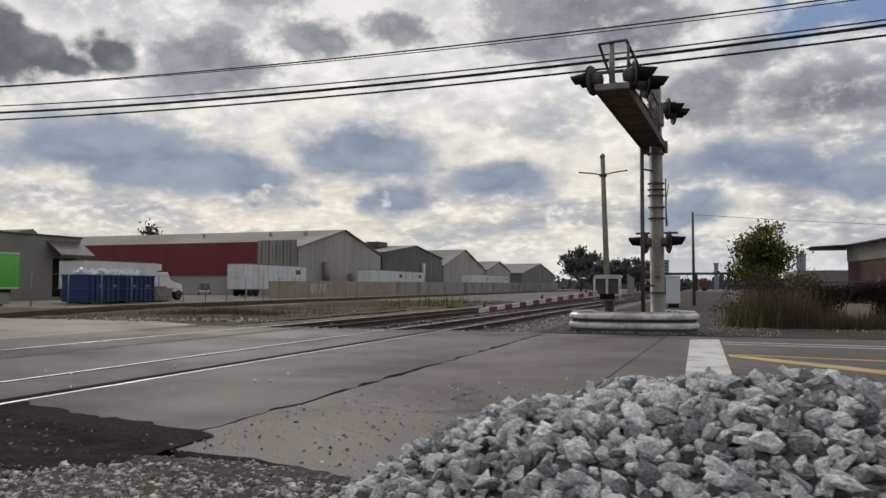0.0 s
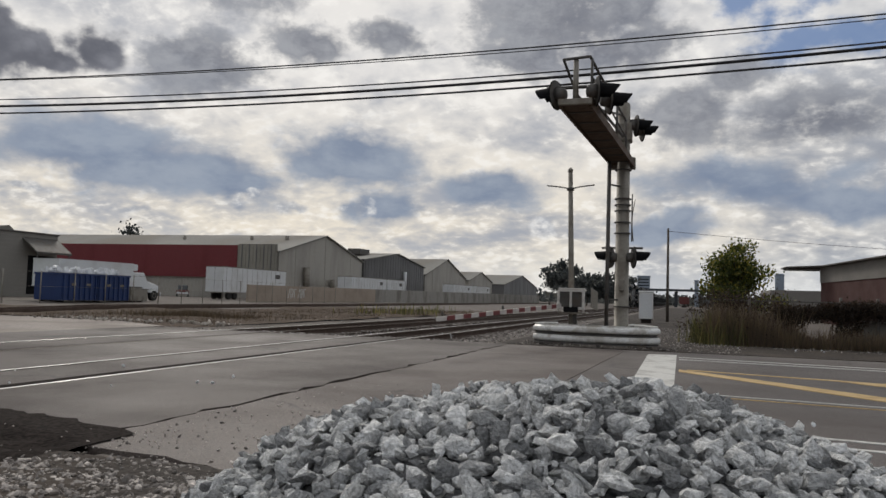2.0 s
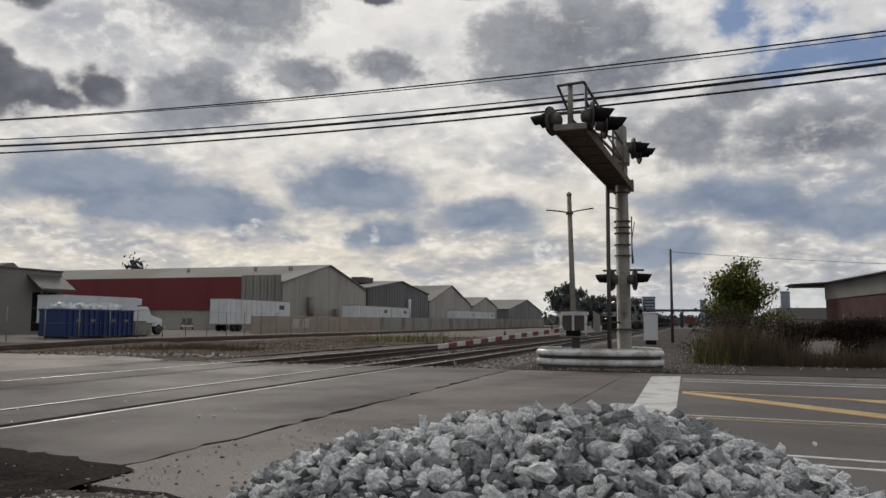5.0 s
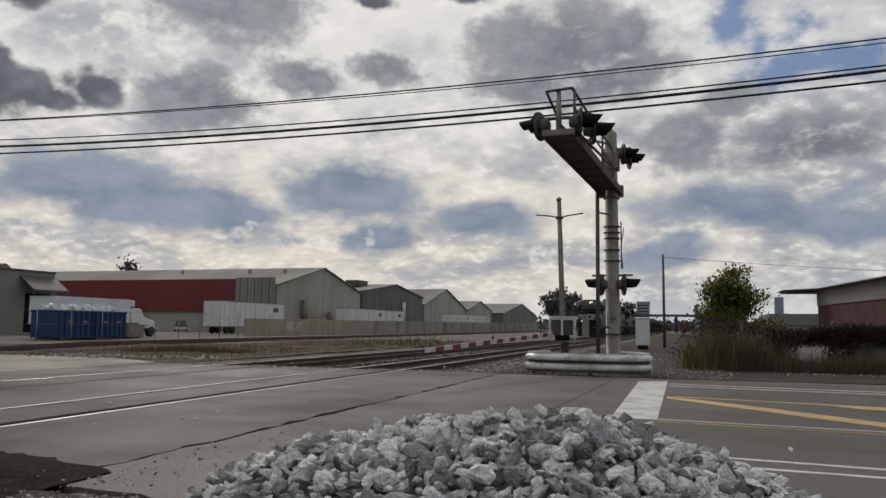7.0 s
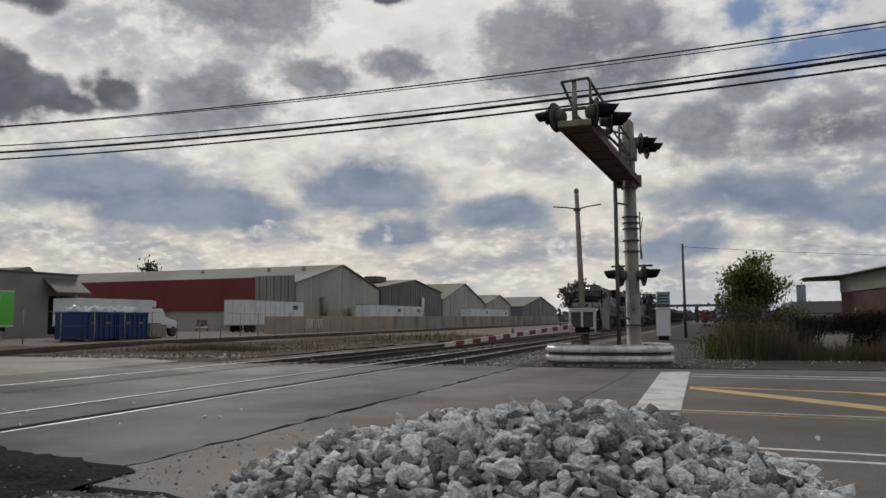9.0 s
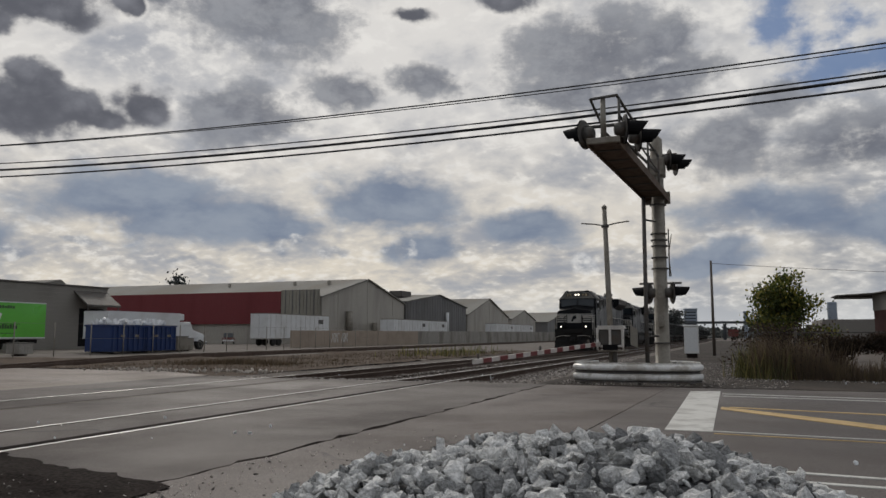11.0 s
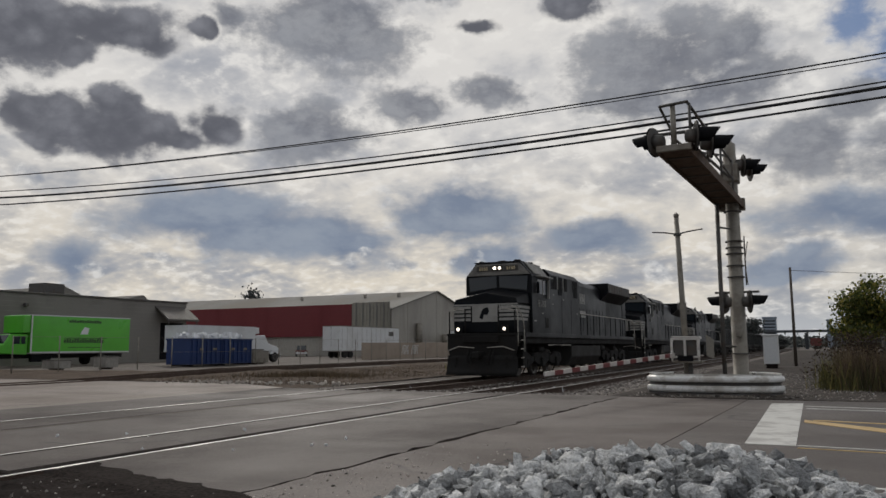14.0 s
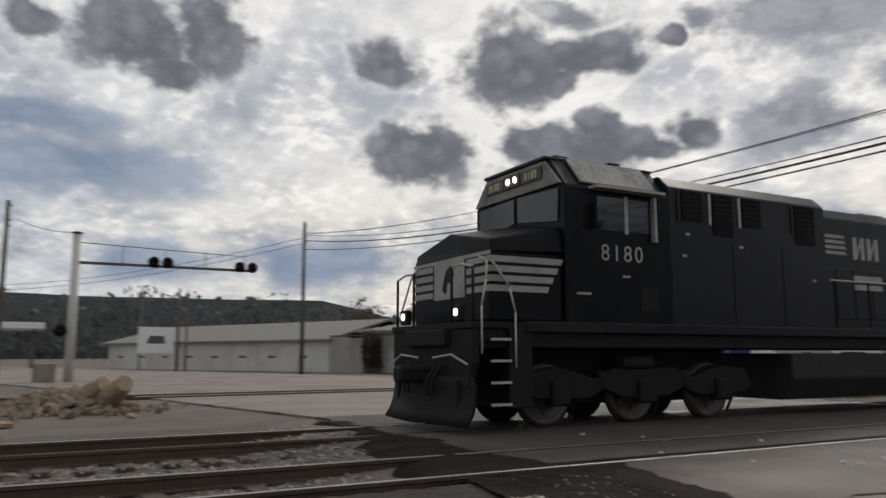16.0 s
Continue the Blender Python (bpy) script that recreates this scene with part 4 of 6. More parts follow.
def make_guardrail():
    g = thing("guardrail", "curved white ribbed steel guardrail with dirt and dents", "guardrail", (0, 0, 0))
    path = [(-3.75, 21.0), (-4.05, 20.5), (-4.16, 19.95), (-4.12, 19.62), (-3.9, 19.32), (-3.45, 19.13), (-2.95, 19.06), (-2.46, 19.06), (-1.95, 19.08), (-1.5, 19.18), (-1.20, 19.36), (-1.04, 19.66), (-1.06, 20.1), (-1.22, 20.7), (-1.55, 21.15), (-1.95, 21.4)]
    prof = [(.03, .05), (.02, .075), (.09, .135), (.10, .185), (.09, .23), (.0, .275), (-.02, .30), (.0, .325), (.09, .365), (.10, .41), (.09, .455), (.02, .50), (.035, .535)]

    def beam(seg, prof=prof):
        bm = B()
        rows = []
        for i, (x, y) in enumerate(seg):
            ax, ay = seg[max(0, i - 1)]
            bx, by = seg[min(len(seg) - 1, i + 1)]
            d = Vector((bx - ax, by - ay, 0)).normalized()
            nrm = Vector((d.y, -d.x, 0))
            rows.append([bm.verts.new(Vector((x, y, z)) + nrm * o) for o, z in prof] + [bm.verts.new(Vector((x, y, z)) + nrm * (o - .012)) for o, z in reversed(prof)])
        k = len(rows[0])
        for p, q in zip(rows, rows[1:]):
            for i in range(k):
                f = bm.faces.new((p[i], p[(i + 1) % k], q[(i + 1) % k], q[i]))
        bm.faces.new(rows[0])
        bm.faces.new(list(reversed(rows[-1])))
        bmesh.ops.recalc_face_normals(bm, faces=bm.faces[:])
        return bm
    part("beam", beam(path[:8]), "guard", g)
    part("beam", beam([(x, y - .006) for x, y in path[7:]]), "guard", g)
    # dark strips stand in for the shade in the groove and under the lip
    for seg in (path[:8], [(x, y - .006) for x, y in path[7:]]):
        part("grime", beam(seg, [(.032, .262), (.014, .285), (.0, .30), (.014, .315), (.042, .340)]), "galv_dark", g, "dark strip painting shade into the groove")
        part("grime", beam(seg, [(.045, .04), (.04, .075), (.066, .098)]), "galv_dark", g, "dark strip painting shade under the lower lip")
    for x, y in ((-4.0, 19.7), (-3.4, 19.28), (-2.46, 19.2), (-1.55, 19.34), (-1.3, 19.8), (-1.75, 21.1), (-3.95, 20.4)):
        part("post", box(B(), x - .05, x + .05, y, y + .1, -.2, .5, .006), "galv_dark", g)


make_guardrail()


def make_cabinet():
    c = thing("signal_cabinet", "small white metal trackside cabinet on a plinth", "cabinet", (-2.57, 45.0, 0))
    part("body", box(B(), -.38, .38, -.32, .32, .22, 1.72, .02), "sign", c)
    part("lid", box(B(), -.43, .43, -.37, .37, 1.72, 1.82, .03), "sign", c)
    part("plinth", box(B(), -.28, .28, -.25, .25, -.1, .22), "cinder", c)
    part("door_seam", box(B(), -.33, .33, -.326, -.32, .32, 1.64), "trailer", c)


make_cabinet()


# ---- poles and wires ----
def make_pole(name, x, y, h, label, r=.14, cross=True):
    p = thing(name, label, "utility pole", (x, y, 0))
    part("shaft", tube(B(), (0, 0, -.3), (0, 0, h), r, r * .65, 12), "pole", p)
    if cross:
        for z in (h - 1.2, h - 1.55, h - .35):
            part("insulator", lathe(B(), [(z, .03), (z + .06, .06), (z + .14, .035)], (0, r * .9, 0), "z", 8), "galv_dark", p)
    return p


make_pole("utility_pole", -53.0, 16.4, 10.85, "tall weathered wooden utility pole beside the street", .17)
make_pole("utility_pole", 39.0, 16.4, 10.85, "tall weathered wooden utility pole beside the street", .17)
make_pole("utility_pole", -50.5, -2.2, 10.2, "tall weathered wooden utility pole beside the street", .17)
make_pole("utility_pole", -1.52, 50.0, 5.90, "thin dark wooden pole beside the gravel lane", .10, False)
make_pole("utility_pole", -71.0, 11.0, 7.2, "dark wooden pole in front of the low building", .14, False)
make_pole("utility_pole", -70.3, 11.6, 7.0, "dark wooden pole in front of the low building", .10, False)


def sweep(bm, pts, r, n=6):
    """One continuous tube along a line of points."""
    rings = []
    for i, p in enumerate(pts):
        turn = (pts[min(i + 1, len(pts) - 1)] - pts[max(i - 1, 0)]).to_track_quat("X", "Z").to_matrix()
        rings.append([bm.verts.new(p + turn @ Vector((0, r * math.cos(6.2832 * k / n), r * math.sin(6.2832 * k / n)))) for k in range(n)])
    for a, b in zip(rings, rings[1:]):
        for k in range(n):
            bm.faces.new((a[k], a[(k + 1) % n], b[(k + 1) % n], b[k])).smooth = True
    bm.faces.new(rings[0])
    bm.faces.new(rings[-1])
    return bm


def make_wire(base, slope, bend, y, r, label, kink=False):
    """A wire between the two street poles: its height over x = 0, its slope there and its sag."""
    n, a, b = 60, -53.0, 39.0
    xs = [a + (b - a) * i / n for i in range(n + 1)]
    pts = [Vector((x, y + (.02 if kink and i % 7 == 0 else 0), base + slope * x + bend * x * x)) for i, x in enumerate(xs)]
    solid("overhead_wire", sweep(B(), pts, r, 6), "cable", label, "wire", "wires over the street")


make_wire(6.083, .0294, .00154, 16.40, .024, "black overhead cable sagging across the tracks")
make_wire(6.293, .0330, .00176, 16.45, .034, "thick black overhead cable sagging across the tracks")
make_wire(6.390, .0295, .00180, 16.38, .017, "thin black overhead cable sagging across the tracks")
make_wire(6.990, .0239, .00152, 16.40, .017, "thin black overhead wire high above the tracks")
make_wire(6.915, .0205, .00150, 16.43, .011, "thin black overhead wire high above the tracks", True)


def wire_between(p, q, sag, r, label):
    bm = B()
    n = 16
    pts = [Vector(p).lerp(Vector(q), i / n) - Vector((0, 0, sag * 4 * i / n * (1 - i / n))) for i in range(n + 1)]
    sweep(bm, pts, r, 5)
    solid("overhead_wire", bm, "cable", label, "wire", "wires over the street")


wire_between((-53, 16.4, 9.7), (-95, -8, 8.6), 1.0, .02, "black overhead wire leading away from the pole")
wire_between((-53, 16.4, 9.3), (-95, -8, 8.1), 1.0, .02, "black overhead wire leading away from the pole")
wire_between((-1.52, 50, 5.72), (48, 84, 6.6), .7, .013, "thin wire from the small pole")
wire_between((-50.5, -2.2, 9.4), (-43, 1.2, 7.5), .3, .015, "thin wire to the far crossing signal")


# ---- far crossing signal ----
def make_far_cantilever():
    c = thing("cantilever_signal", "far crossing signal with a thin railed arm", "crossing signal", (-43.0, 1.15, 0))
    part("mast", tube(B(), (0, 0, -.05), (0, 0, 7.4), .22, .19, 16), "white_wall", c, "thick pale grey steel mast")
    part("cap", lathe(B(), [(7.4, .20), (7.5, .30), (7.56, .05)], (0, 0, 0), "z", 12), "galv_dark", c)
    part("arm", box(B(), -.07, .07, 0, 8.8, 5.9, 6.04, .01), "galv_dark", c)
    part("top_rail", tube(B(), (0, 0, 7.0), (0, 8.6, 6.75), .025), "galv", c)
    for i in range(4):
        part("rail_post", tube(B(), (0, 2.2 + 2.1 * i, 6.0), (0, 2.2 + 2.1 * i, 6.9), .025), "galv", c)
    signal_head(c, (.30, 3.7, 6.15), 1)
    signal_head(c, (.30, 4.4, 6.15), 1)
    signal_head(c, (.30, 8.2, 6.12), 1)
    signal_head(c, (.30, 8.9, 6.12), 1)
    signal_head(c, (.35, -.5, 2.5), 1)
    part("light_bar", tube(B(), (0, -.6, 2.5), (0, .3, 2.5), .03), "galv_dark", c)
    part("base_box", box(B(), -.6, .6, -1.6, -.6, -.05, .9, .03), "galv", c)


make_far_cantilever()


# ---- train ----
def make_wheelset(parent, y, r=.533):
    bm = B()
    for s in (-1, 1):
        lathe(bm, [(s * .69, .10), (s * .69, r + .03), (s * .72, r + .03), (s * .735, r), (s * .83, r - .012), (s * .83, r - .09), (s * .79, r - .12), (s * .79, .20), (s * .86, .14), (s * .86, .05)], (0, 0, 0), "x", 26)
    tube(bm, (-.9, 0, 0), (.9, 0, 0), .09, n=10)
    for s in (-1, 1):
        for k in range(5):
            a = k * 2 * math.pi / 5
            box(bm, s * .80 - .02, s * .80 + .02, .30 * math.cos(a) - .035, .30 * math.cos(a) + .035, .30 * math.sin(a) - .035, .30 * math.sin(a) + .035)
    w = part("wheelset", bm, "wheel", parent, "steel wheels on an axle")
    w.matrix_basis = pose(0, y, r)
    return w


def make_bogie(parent, y):
    """Six-wheel truck side frames with springs and axle boxes."""
    part("bolster", box(B(), -.62, .62, y - 2.6, y + 2.6, .34, 1.32, .05), "under", parent)
    for s in (-1, 1):
        x0, x1 = (1.02, 1.20) if s > 0 else (-1.20, -1.02)
        f = part("side_frame", prism(B(), [(y - 2.7, .62), (y - 2.55, .92), (y - 1.9, 1.0), (y - 1.1, .78), (y - .7, .96), (y + .7, .96), (y + 1.1, .78), (y + 1.9, 1.0), (y + 2.55, .92), (y + 2.7, .62), (y + 2.45, .48), (y + 1.3, .46), (y + .9, .60), (y + .5, .46), (y - .5, .46), (y - .9, .60), (y - 1.3, .46), (y - 2.45, .48)], "x", x0, x1, .02), "under", parent)
        for k in (-1.9, 0, 1.9):
            part("axle_box", box(B(), min(x0, x1) - (.0 if s > 0 else .10), max(x0, x1) + (.10 if s > 0 else 0), y + k - .2, y + k + .2, .36, .76, .04), "under", f)
            part("sand_pipe", tube(B(), (s * 1.1, y + k + .55, .75), (s * .85, y + k + .45, .12), .03, n=6), "under", f)
        for k in (-.95, .95):
            part("spring", lathe(B(), [(.60, .07), (.64, .11), (.70, .08), (.76, .11), (.82, .08), (.88, .11), (.92, .07)], (s * 1.14, y + k, 0), "z", 10), "under", f)
        part("brake_cylinder", tube(B(), (s * 1.16, y - .55, 1.06), (s * 1.16, y + .15, 1.06), .12), "under", f)


def make_loco(number, board, lit=True):
    """A six-axle freight diesel; the front coupler is at y = 0 and the rails at z = 0."""
    L = thing("locomotive", "dusty black six-axle freight diesel locomotive with pale nose stripes", "locomotive", group="locomotives of the train")
    W = 1.50
    part("frame", box(B(), -1.42, 1.42, .75, 21.7, 1.30, 1.62, .02), "under", L, "heavy black underframe")
    part("sill", box(B(), -1.53, 1.53, 1.9, 21.1, 1.55, 1.72, .01), "loco_side", L, "dusty side sill")
    # pilot and plough
    part("pilot", prism(B(), [(-1.36, .70), (1.36, .70), (1.50, 1.10), (1.50, 1.62), (-1.50, 1.62), (-1.50, 1.10)], "y", .66, .82, .03), "under", L)
    bm = B()
    rows = []
    for k, (z, push) in enumerate(((.12, .30), (.28, .16), (.48, .08), (.70, .04), (.86, .07))):
        rows.append([bm.verts.new((1.52 * u - (.05 * u * abs(u) if k == 4 else 0), .66 - push - .20 * (1 - abs(u)) + .10 * u * u, z)) for u in [-1 + i / 5 for i in range(11)]])
    back = [[bm.verts.new((v.co.x, v.co.y + .05, v.co.z)) for v in row] for row in rows]
    for p, q in zip(rows, rows[1:]):
        for i in range(10):
            bm.faces.new((p[i], p[i + 1], q[i + 1], q[i])).smooth = True
    for p, q in zip(back, back[1:]):
        for i in range(10):
            bm.faces.new((q[i], q[i + 1], p[i + 1], p[i]))
    for p, q in ((rows[0], back[0]), (rows[-1], back[-1])):
        for i in range(10):
            bm.faces.new((p[i], q[i], q[i + 1], p[i + 1]))
    bmesh.ops.recalc_face_normals(bm, faces=bm.faces[:])
    part("plough", bm, "under", L, "dark curved snow plough")
    for x in (-1.1, -.5, .5, 1.1):
        part("plough_brace", box(B(), x - .04, x + .04, .55, .70, .30, .80), "under", L)
    part("anti_climber", box(B(), -.75, .75, .52, .70, 1.34, 1.60, .02), "under", L)
    for x in (-.95, .95):
        part("cut_lever", bent(B(), [(x * .3, .56, 1.15), (x, .54, 1.2), (x * 1.5, .58, 1.05)], .018, 6), "rail_white", L)
    part("coupler", box(B(), -.16, .16, -.12, .66, .74, 1.02, .05), "under", L)
    for x in (-.55, -.4, .4, .55):
        part("air_hose", bent(B(), [(x, .60, 1.05), (x, .40, .85), (x * .9, .36, .55)], .03, 6), "under", L)
    part("front_platform", box(B(), -1.50, 1.50, .62, 1.95, 1.60, 1.70, .01), "under", L)
    # nose: lower box, and the black cowl that rises to the windscreen
    nose = part("nose", box(B(), -1.40, 1.40, 1.15, 2.95, 1.70, 2.84, .05), "loco_black", L, "blunt black nose")
    bm = B()
    lo = [(-1.40, 1.15, 2.80), (1.40, 1.15, 2.80), (1.42, 2.97, 2.86), (-1.42, 2.97, 2.86)]
    hi = [(-1.34, 1.19, 3.02), (0, 1.16, 3.26), (1.34, 1.19, 3.02), (1.36, 2.97, 3.30), (0, 2.97, 3.52), (-1.36, 2.97, 3.30)]
    a = [bm.verts.new(v) for v in lo]
    b = [bm.verts.new(v) for v in hi]
    for f in ((a[0], a[1], b[2], b[1], b[0]), (a[1], a[2], b[3], b[2]), (a[2], a[3], b[5], b[4], b[3]), (a[3], a[0], b[0], b[5]), (b[0], b[1], b[4], b[5]), (b[1], b[2], b[3], b[4]), (a[3], a[2], a[1], a[0])):
        bm.faces.new(f)
    bmesh.ops.recalc_face_normals(bm, faces=bm.faces[:])
    bmesh.ops.bevel(bm, geom=bm.edges[:], offset=.025, segments=1, affect="EDGES")
    part("nose_cowl", bm, "loco_black", nose, "peaked black nose top")
    for i in range(4):
        z = 2.70 - i * .155
        part("stripe", box(B(), -1.408, -.62, 1.142, 1.15, z - .05, z + .05), "stripe", nose, "dull white nose stripe")
        part("stripe", box(B(), .62, 1.408, 1.142, 1.15, z - .05, z + .05), "stripe", nose, "dull white nose stripe")
        for s in (-1, 1):
            x0, x1 = sorted((s * 1.400, s * 1.408))
            part("stripe", prism(B(), [(1.15, z - .05), (2.95 - i * .12 - .04, z - .05), (2.95 - i * .12, z + .05), (1.15, z + .05)], "x", x0, x1), "stripe", nose, "dull white nose stripe")
    part("nose_band", box(B(), -1.41, 1.41, 1.138, 1.15, 2.77, 2.83), "stripe", nose, "dull white band under the cowl")
    emblem = part("emblem", box(B(), -.56, .56, 1.136, 1.15, 2.14, 2.78), "stripe", nose, "pale panel with a dark plain emblem")
    part("emblem_shape", prism(B(), [(-.24, 2.30), (-.10, 2.22), (-.04, 2.42), (.10, 2.40), (.20, 2.55), (.12, 2.70), (-.05, 2.66), (-.16, 2.52)], "y", 1.128, 1.136), "loco_black", emblem)
    # cab
    cab = part("cab", prism(B(), [(-W, 1.70), (W, 1.70), (W, 4.02), (1.02, 4.56), (-1.02, 4.56), (-W, 4.02)], "y", 2.95, 5.30, .03), "loco_black", L, "black crew cab with chamfered roof")
    part("windscreen", prism(B(), [(-1.30, 3.42), (-.06, 3.56), (-.06, 4.02), (-1.34, 3.98)], "y", 2.925, 2.95), "glass", cab)
    part("windscreen", prism(B(), [(.06, 3.56), (1.30, 3.42), (1.34, 3.98), (.06, 4.02)], "y", 2.925, 2.95), "glass", cab)
    part("brow", prism(B(), [(-1.44, 4.05), (1.44, 4.05), (.98, 4.52), (-.98, 4.52)], "y", 2.88, 2.95, .01), "brow", cab, "dull grey panel above the windscreen")
    lamp = part("headlight_box", box(B(), -.26, .26, 2.82, 2.88, 4.22, 4.46, .01), "board", cab)
    for x in (-.12, .12):
        part("headlight", lathe(B(), [(2.80, .02), (2.805, .060), (2.83, .062)], (x, 0, 4.34), "y", 16), "lamp" if lit else "lamp_off", lamp, "round headlight")
    for x in (-.62, .62):
        nb = part("number_board", box(B(), x - .32, x + .32, 2.83, 2.88, 4.22, 4.44, .005), "board", cab, "dark number board with pale figures")
        lettering("number", board, .20, "gold", nb, pose(x, 2.826, 4.26, 90, 0, 0))
    part("roof_edge", box(B(), -1.04, 1.04, 2.85, 5.32, 4.54, 4.60, .01), "loco_side", cab)
    for s in (-1, 1):
        x0, x1 = sorted((s * W, s * (W + .012)))
        part("side_window", box(B(), x0, x1, 3.62, 4.22, 3.30, 3.88), "glass", cab)
        part("side_window", box(B(), x0, x1, 4.30, 4.82, 3.30, 3.88), "glass", cab)
        part("window_frame", box(B(), *sorted((s * W, s * (W + .02))), 4.22, 4.30, 3.26, 3.92), "stripe", cab)
        part("wind_deflector", box(B(), *sorted((s * W, s * (W + .10))), 4.84, 4.90, 3.15, 3.95), "stripe", cab, "pale side wind deflector")
        part("awning", prism(B(), [(3.45, 3.98), (5.0, 3.98), (5.0, 4.03), (3.45, 4.03)], "x", *sorted((s * (W - .05), s * (W + .24)))), "stripe", cab, "pale window awning")
        part("roof_panel", prism(B(), [(s * 1.06, 4.545), (s * 1.46, 4.09), (s * 1.48, 4.11), (s * 1.08, 4.575)], "y", 3.3, 5.0), "brow", cab, "grey roof panel above the windows")
        part("mirror", box(B(), *sorted((s * (W + .02), s * (W + .14))), 3.46, 3.50, 3.3, 3.75, .005), "black", cab)
        lettering("number", number, .40, "stripe", cab, pose(s * (W + .006), 4.15, 2.78, 90, 0, 90 * s), "pale road number", 1.25)
        part("cab_door", box(B(), *sorted((s * W, s * (W + .008))), 4.55, 4.95, 1.95, 2.35), "under", cab)
        part("label_plate", box(B(), *sorted((s * W, s * (W + .006))), 3.15, 3.45, 2.18, 2.22), "stripe", cab)
        part("label_plate", box(B(), *sorted((s * W, s * (W + .006))), 4.15, 4.32, 2.50, 2.54), "stripe", cab)
    part("horn", box(B(), -.2, .25, 4.2, 4.7, 4.60, 4.72, .02), "under", L)
    for x, y, w, h in ((-.85, 3.1, .16, .07), (.75, 3.2, .22, .09), (.1, 3.1, .30, .06), (-.4, 4.9, .26, .10), (.85, 4.4, .18, .08), (.5, 5.0, .34, .07)):
        part("roof_fitting", box(B(), x - w / 2, x + w / 2, y, y + w * 1.4, 4.60, 4.60 + h, .01), "under", L)
    part("antenna_plate", box(B(), -.6, .6, 3.4, 4.0, 4.60, 4.66, .01), "under", L)
    # equipment cabinet flush with the cab
    cabinet = part("equipment_cabinet", prism(B(), [(-W + .02, 1.70), (W - .02, 1.70), (W - .02, 4.22), (1.22, 4.46), (-1.22, 4.46), (-W + .02, 4.22)], "y", 5.30, 9.70, .02), "loco_side", L, "flush dark grey equipment cabinet")
    for s in (-1, 1):
        for i, y in enumerate((5.62, 6.42, 7.22, 8.75)):
            x0, x1 = sorted((s * (W - .02), s * (W - .004)))
            v = part("vent", box(B(), x0, x1, y, y + (.52 if i < 3 else .60), 3.40 if i % 2 else 3.62, 4.18), "black", cabinet, "dark air intake")
            for k in range(5):
                part("louvre", box(B(), *sorted((s * (W - .004), s * (W + .004))), y + .02, y + .50, 3.72 + k * .09, 3.745 + k * .09), "under", v)
            part("panel_strip", box(B(), *sorted((s * (W - .02), s * (W + .004))), y - .12, y - .06, 3.60, 4.18), "stripe" if i in (1, 2) else "loco_side", cabinet)
        for y in (6.9, 8.3):
            part("panel_seam", box(B(), *sorted((s * (W - .02), s * (W - .015))), y, y + .02, 1.75, 3.3), "black", cabinet)
        for y, z in ((5.6, 2.95), (5.7, 3.35), (7.1, 3.2), (9.2, 2.65)):
            part("latch", box(B(), *sorted((s * (W - .02), s * (W - .012))), y, y + .10, z, z + .05), "stripe", cabinet)
    # engine hood with doors
    hood = part("engine_hood", prism(B(), [(-1.02, 1.70), (1.02, 1.70), (1.02, 4.15), (.85, 4.38), (-.85, 4.38), (-1.02, 4.15)], "y", 9.70, 16.4, .02), "loco_side", L, "narrow dark engine hood with doors")
    for s in (-1, 1):
        for i in range(10):
            y = 9.95 + i * .63
            part("door", box(B(), *sorted((s * 1.02, s * 1.035)), y, y + .58, 1.95, 3.05, .006), "loco_side", hood)
        for i in range(4):
            part("stripe", prism(B(), [(9.95 + i * .10, 3.72 - i * .12), (10.95 + i * .03, 3.72 - i * .12), (10.95, 3.79 - i * .12), (9.95 + i * .10, 3.79 - i * .12)], "x", *sorted((s * 1.02, s * 1.032))), "stripe", hood, "faded white stripe")
        for y in (11.25, 11.75):
            part("emblem_block", prism(B(), [(y, 3.28), (y + .12, 3.28), (y + .28, 3.62), (y + .28, 3.28), (y + .40, 3.28), (y + .42, 3.78), (y + .30, 3.78), (y + .14, 3.46), (y + .14, 3.78), (y, 3.78)], "x", *sorted((s * 1.02, s * 1.032))), "stripe", hood, "faded white plain emblem")
        for k in range(2):
            part("name_bar", box(B(), *sorted((s * 1.036, s * 1.042)), 11.2, 12.2, 2.80 - k * .2, 2.92 - k * .2), "stripe", hood, "faded white line of lettering")
    part("exhaust", box(B(), -.45, .45, 12.4, 13.4, 4.38, 4.52, .02), "under", hood)
    # radiator wings
    rad = part("radiator", prism(B(), [(-.98, 1.70), (.98, 1.70), (.98, 3.60), (1.50, 4.05), (1.50, 4.55), (-1.50, 4.55), (-1.50, 4.05), (-.98, 3.60)], "y", 15.2, 20.4, .02), "loco_black", L, "overhanging radiator section")
    for s in (-1, 1):
        part("radiator_screen", box(B(), *sorted((s * 1.50, s * 1.512)), 15.3, 20.3, 4.08, 4.52), "galv_dark", rad, "pale radiator screen")
        for k in range(9):
            part("screen_rib", box(B(), *sorted((s * 1.512, s * 1.524)), 15.5 + k * .57, 15.53 + k * .57, 4.08, 4.52), "galv_dark", rad)
    part("rear_hood", prism(B(), [(-1.0, 1.70), (1.0, 1.70), (1.0, 3.95), (.7, 4.3), (-.7, 4.3), (-1.0, 3.95)], "y", 20.4, 21.3, .03), "loco_black", L)
    part("rear_coupler", box(B(), -.16, .16, 21.7, 22.5, .74, 1.02, .05), "under", L)
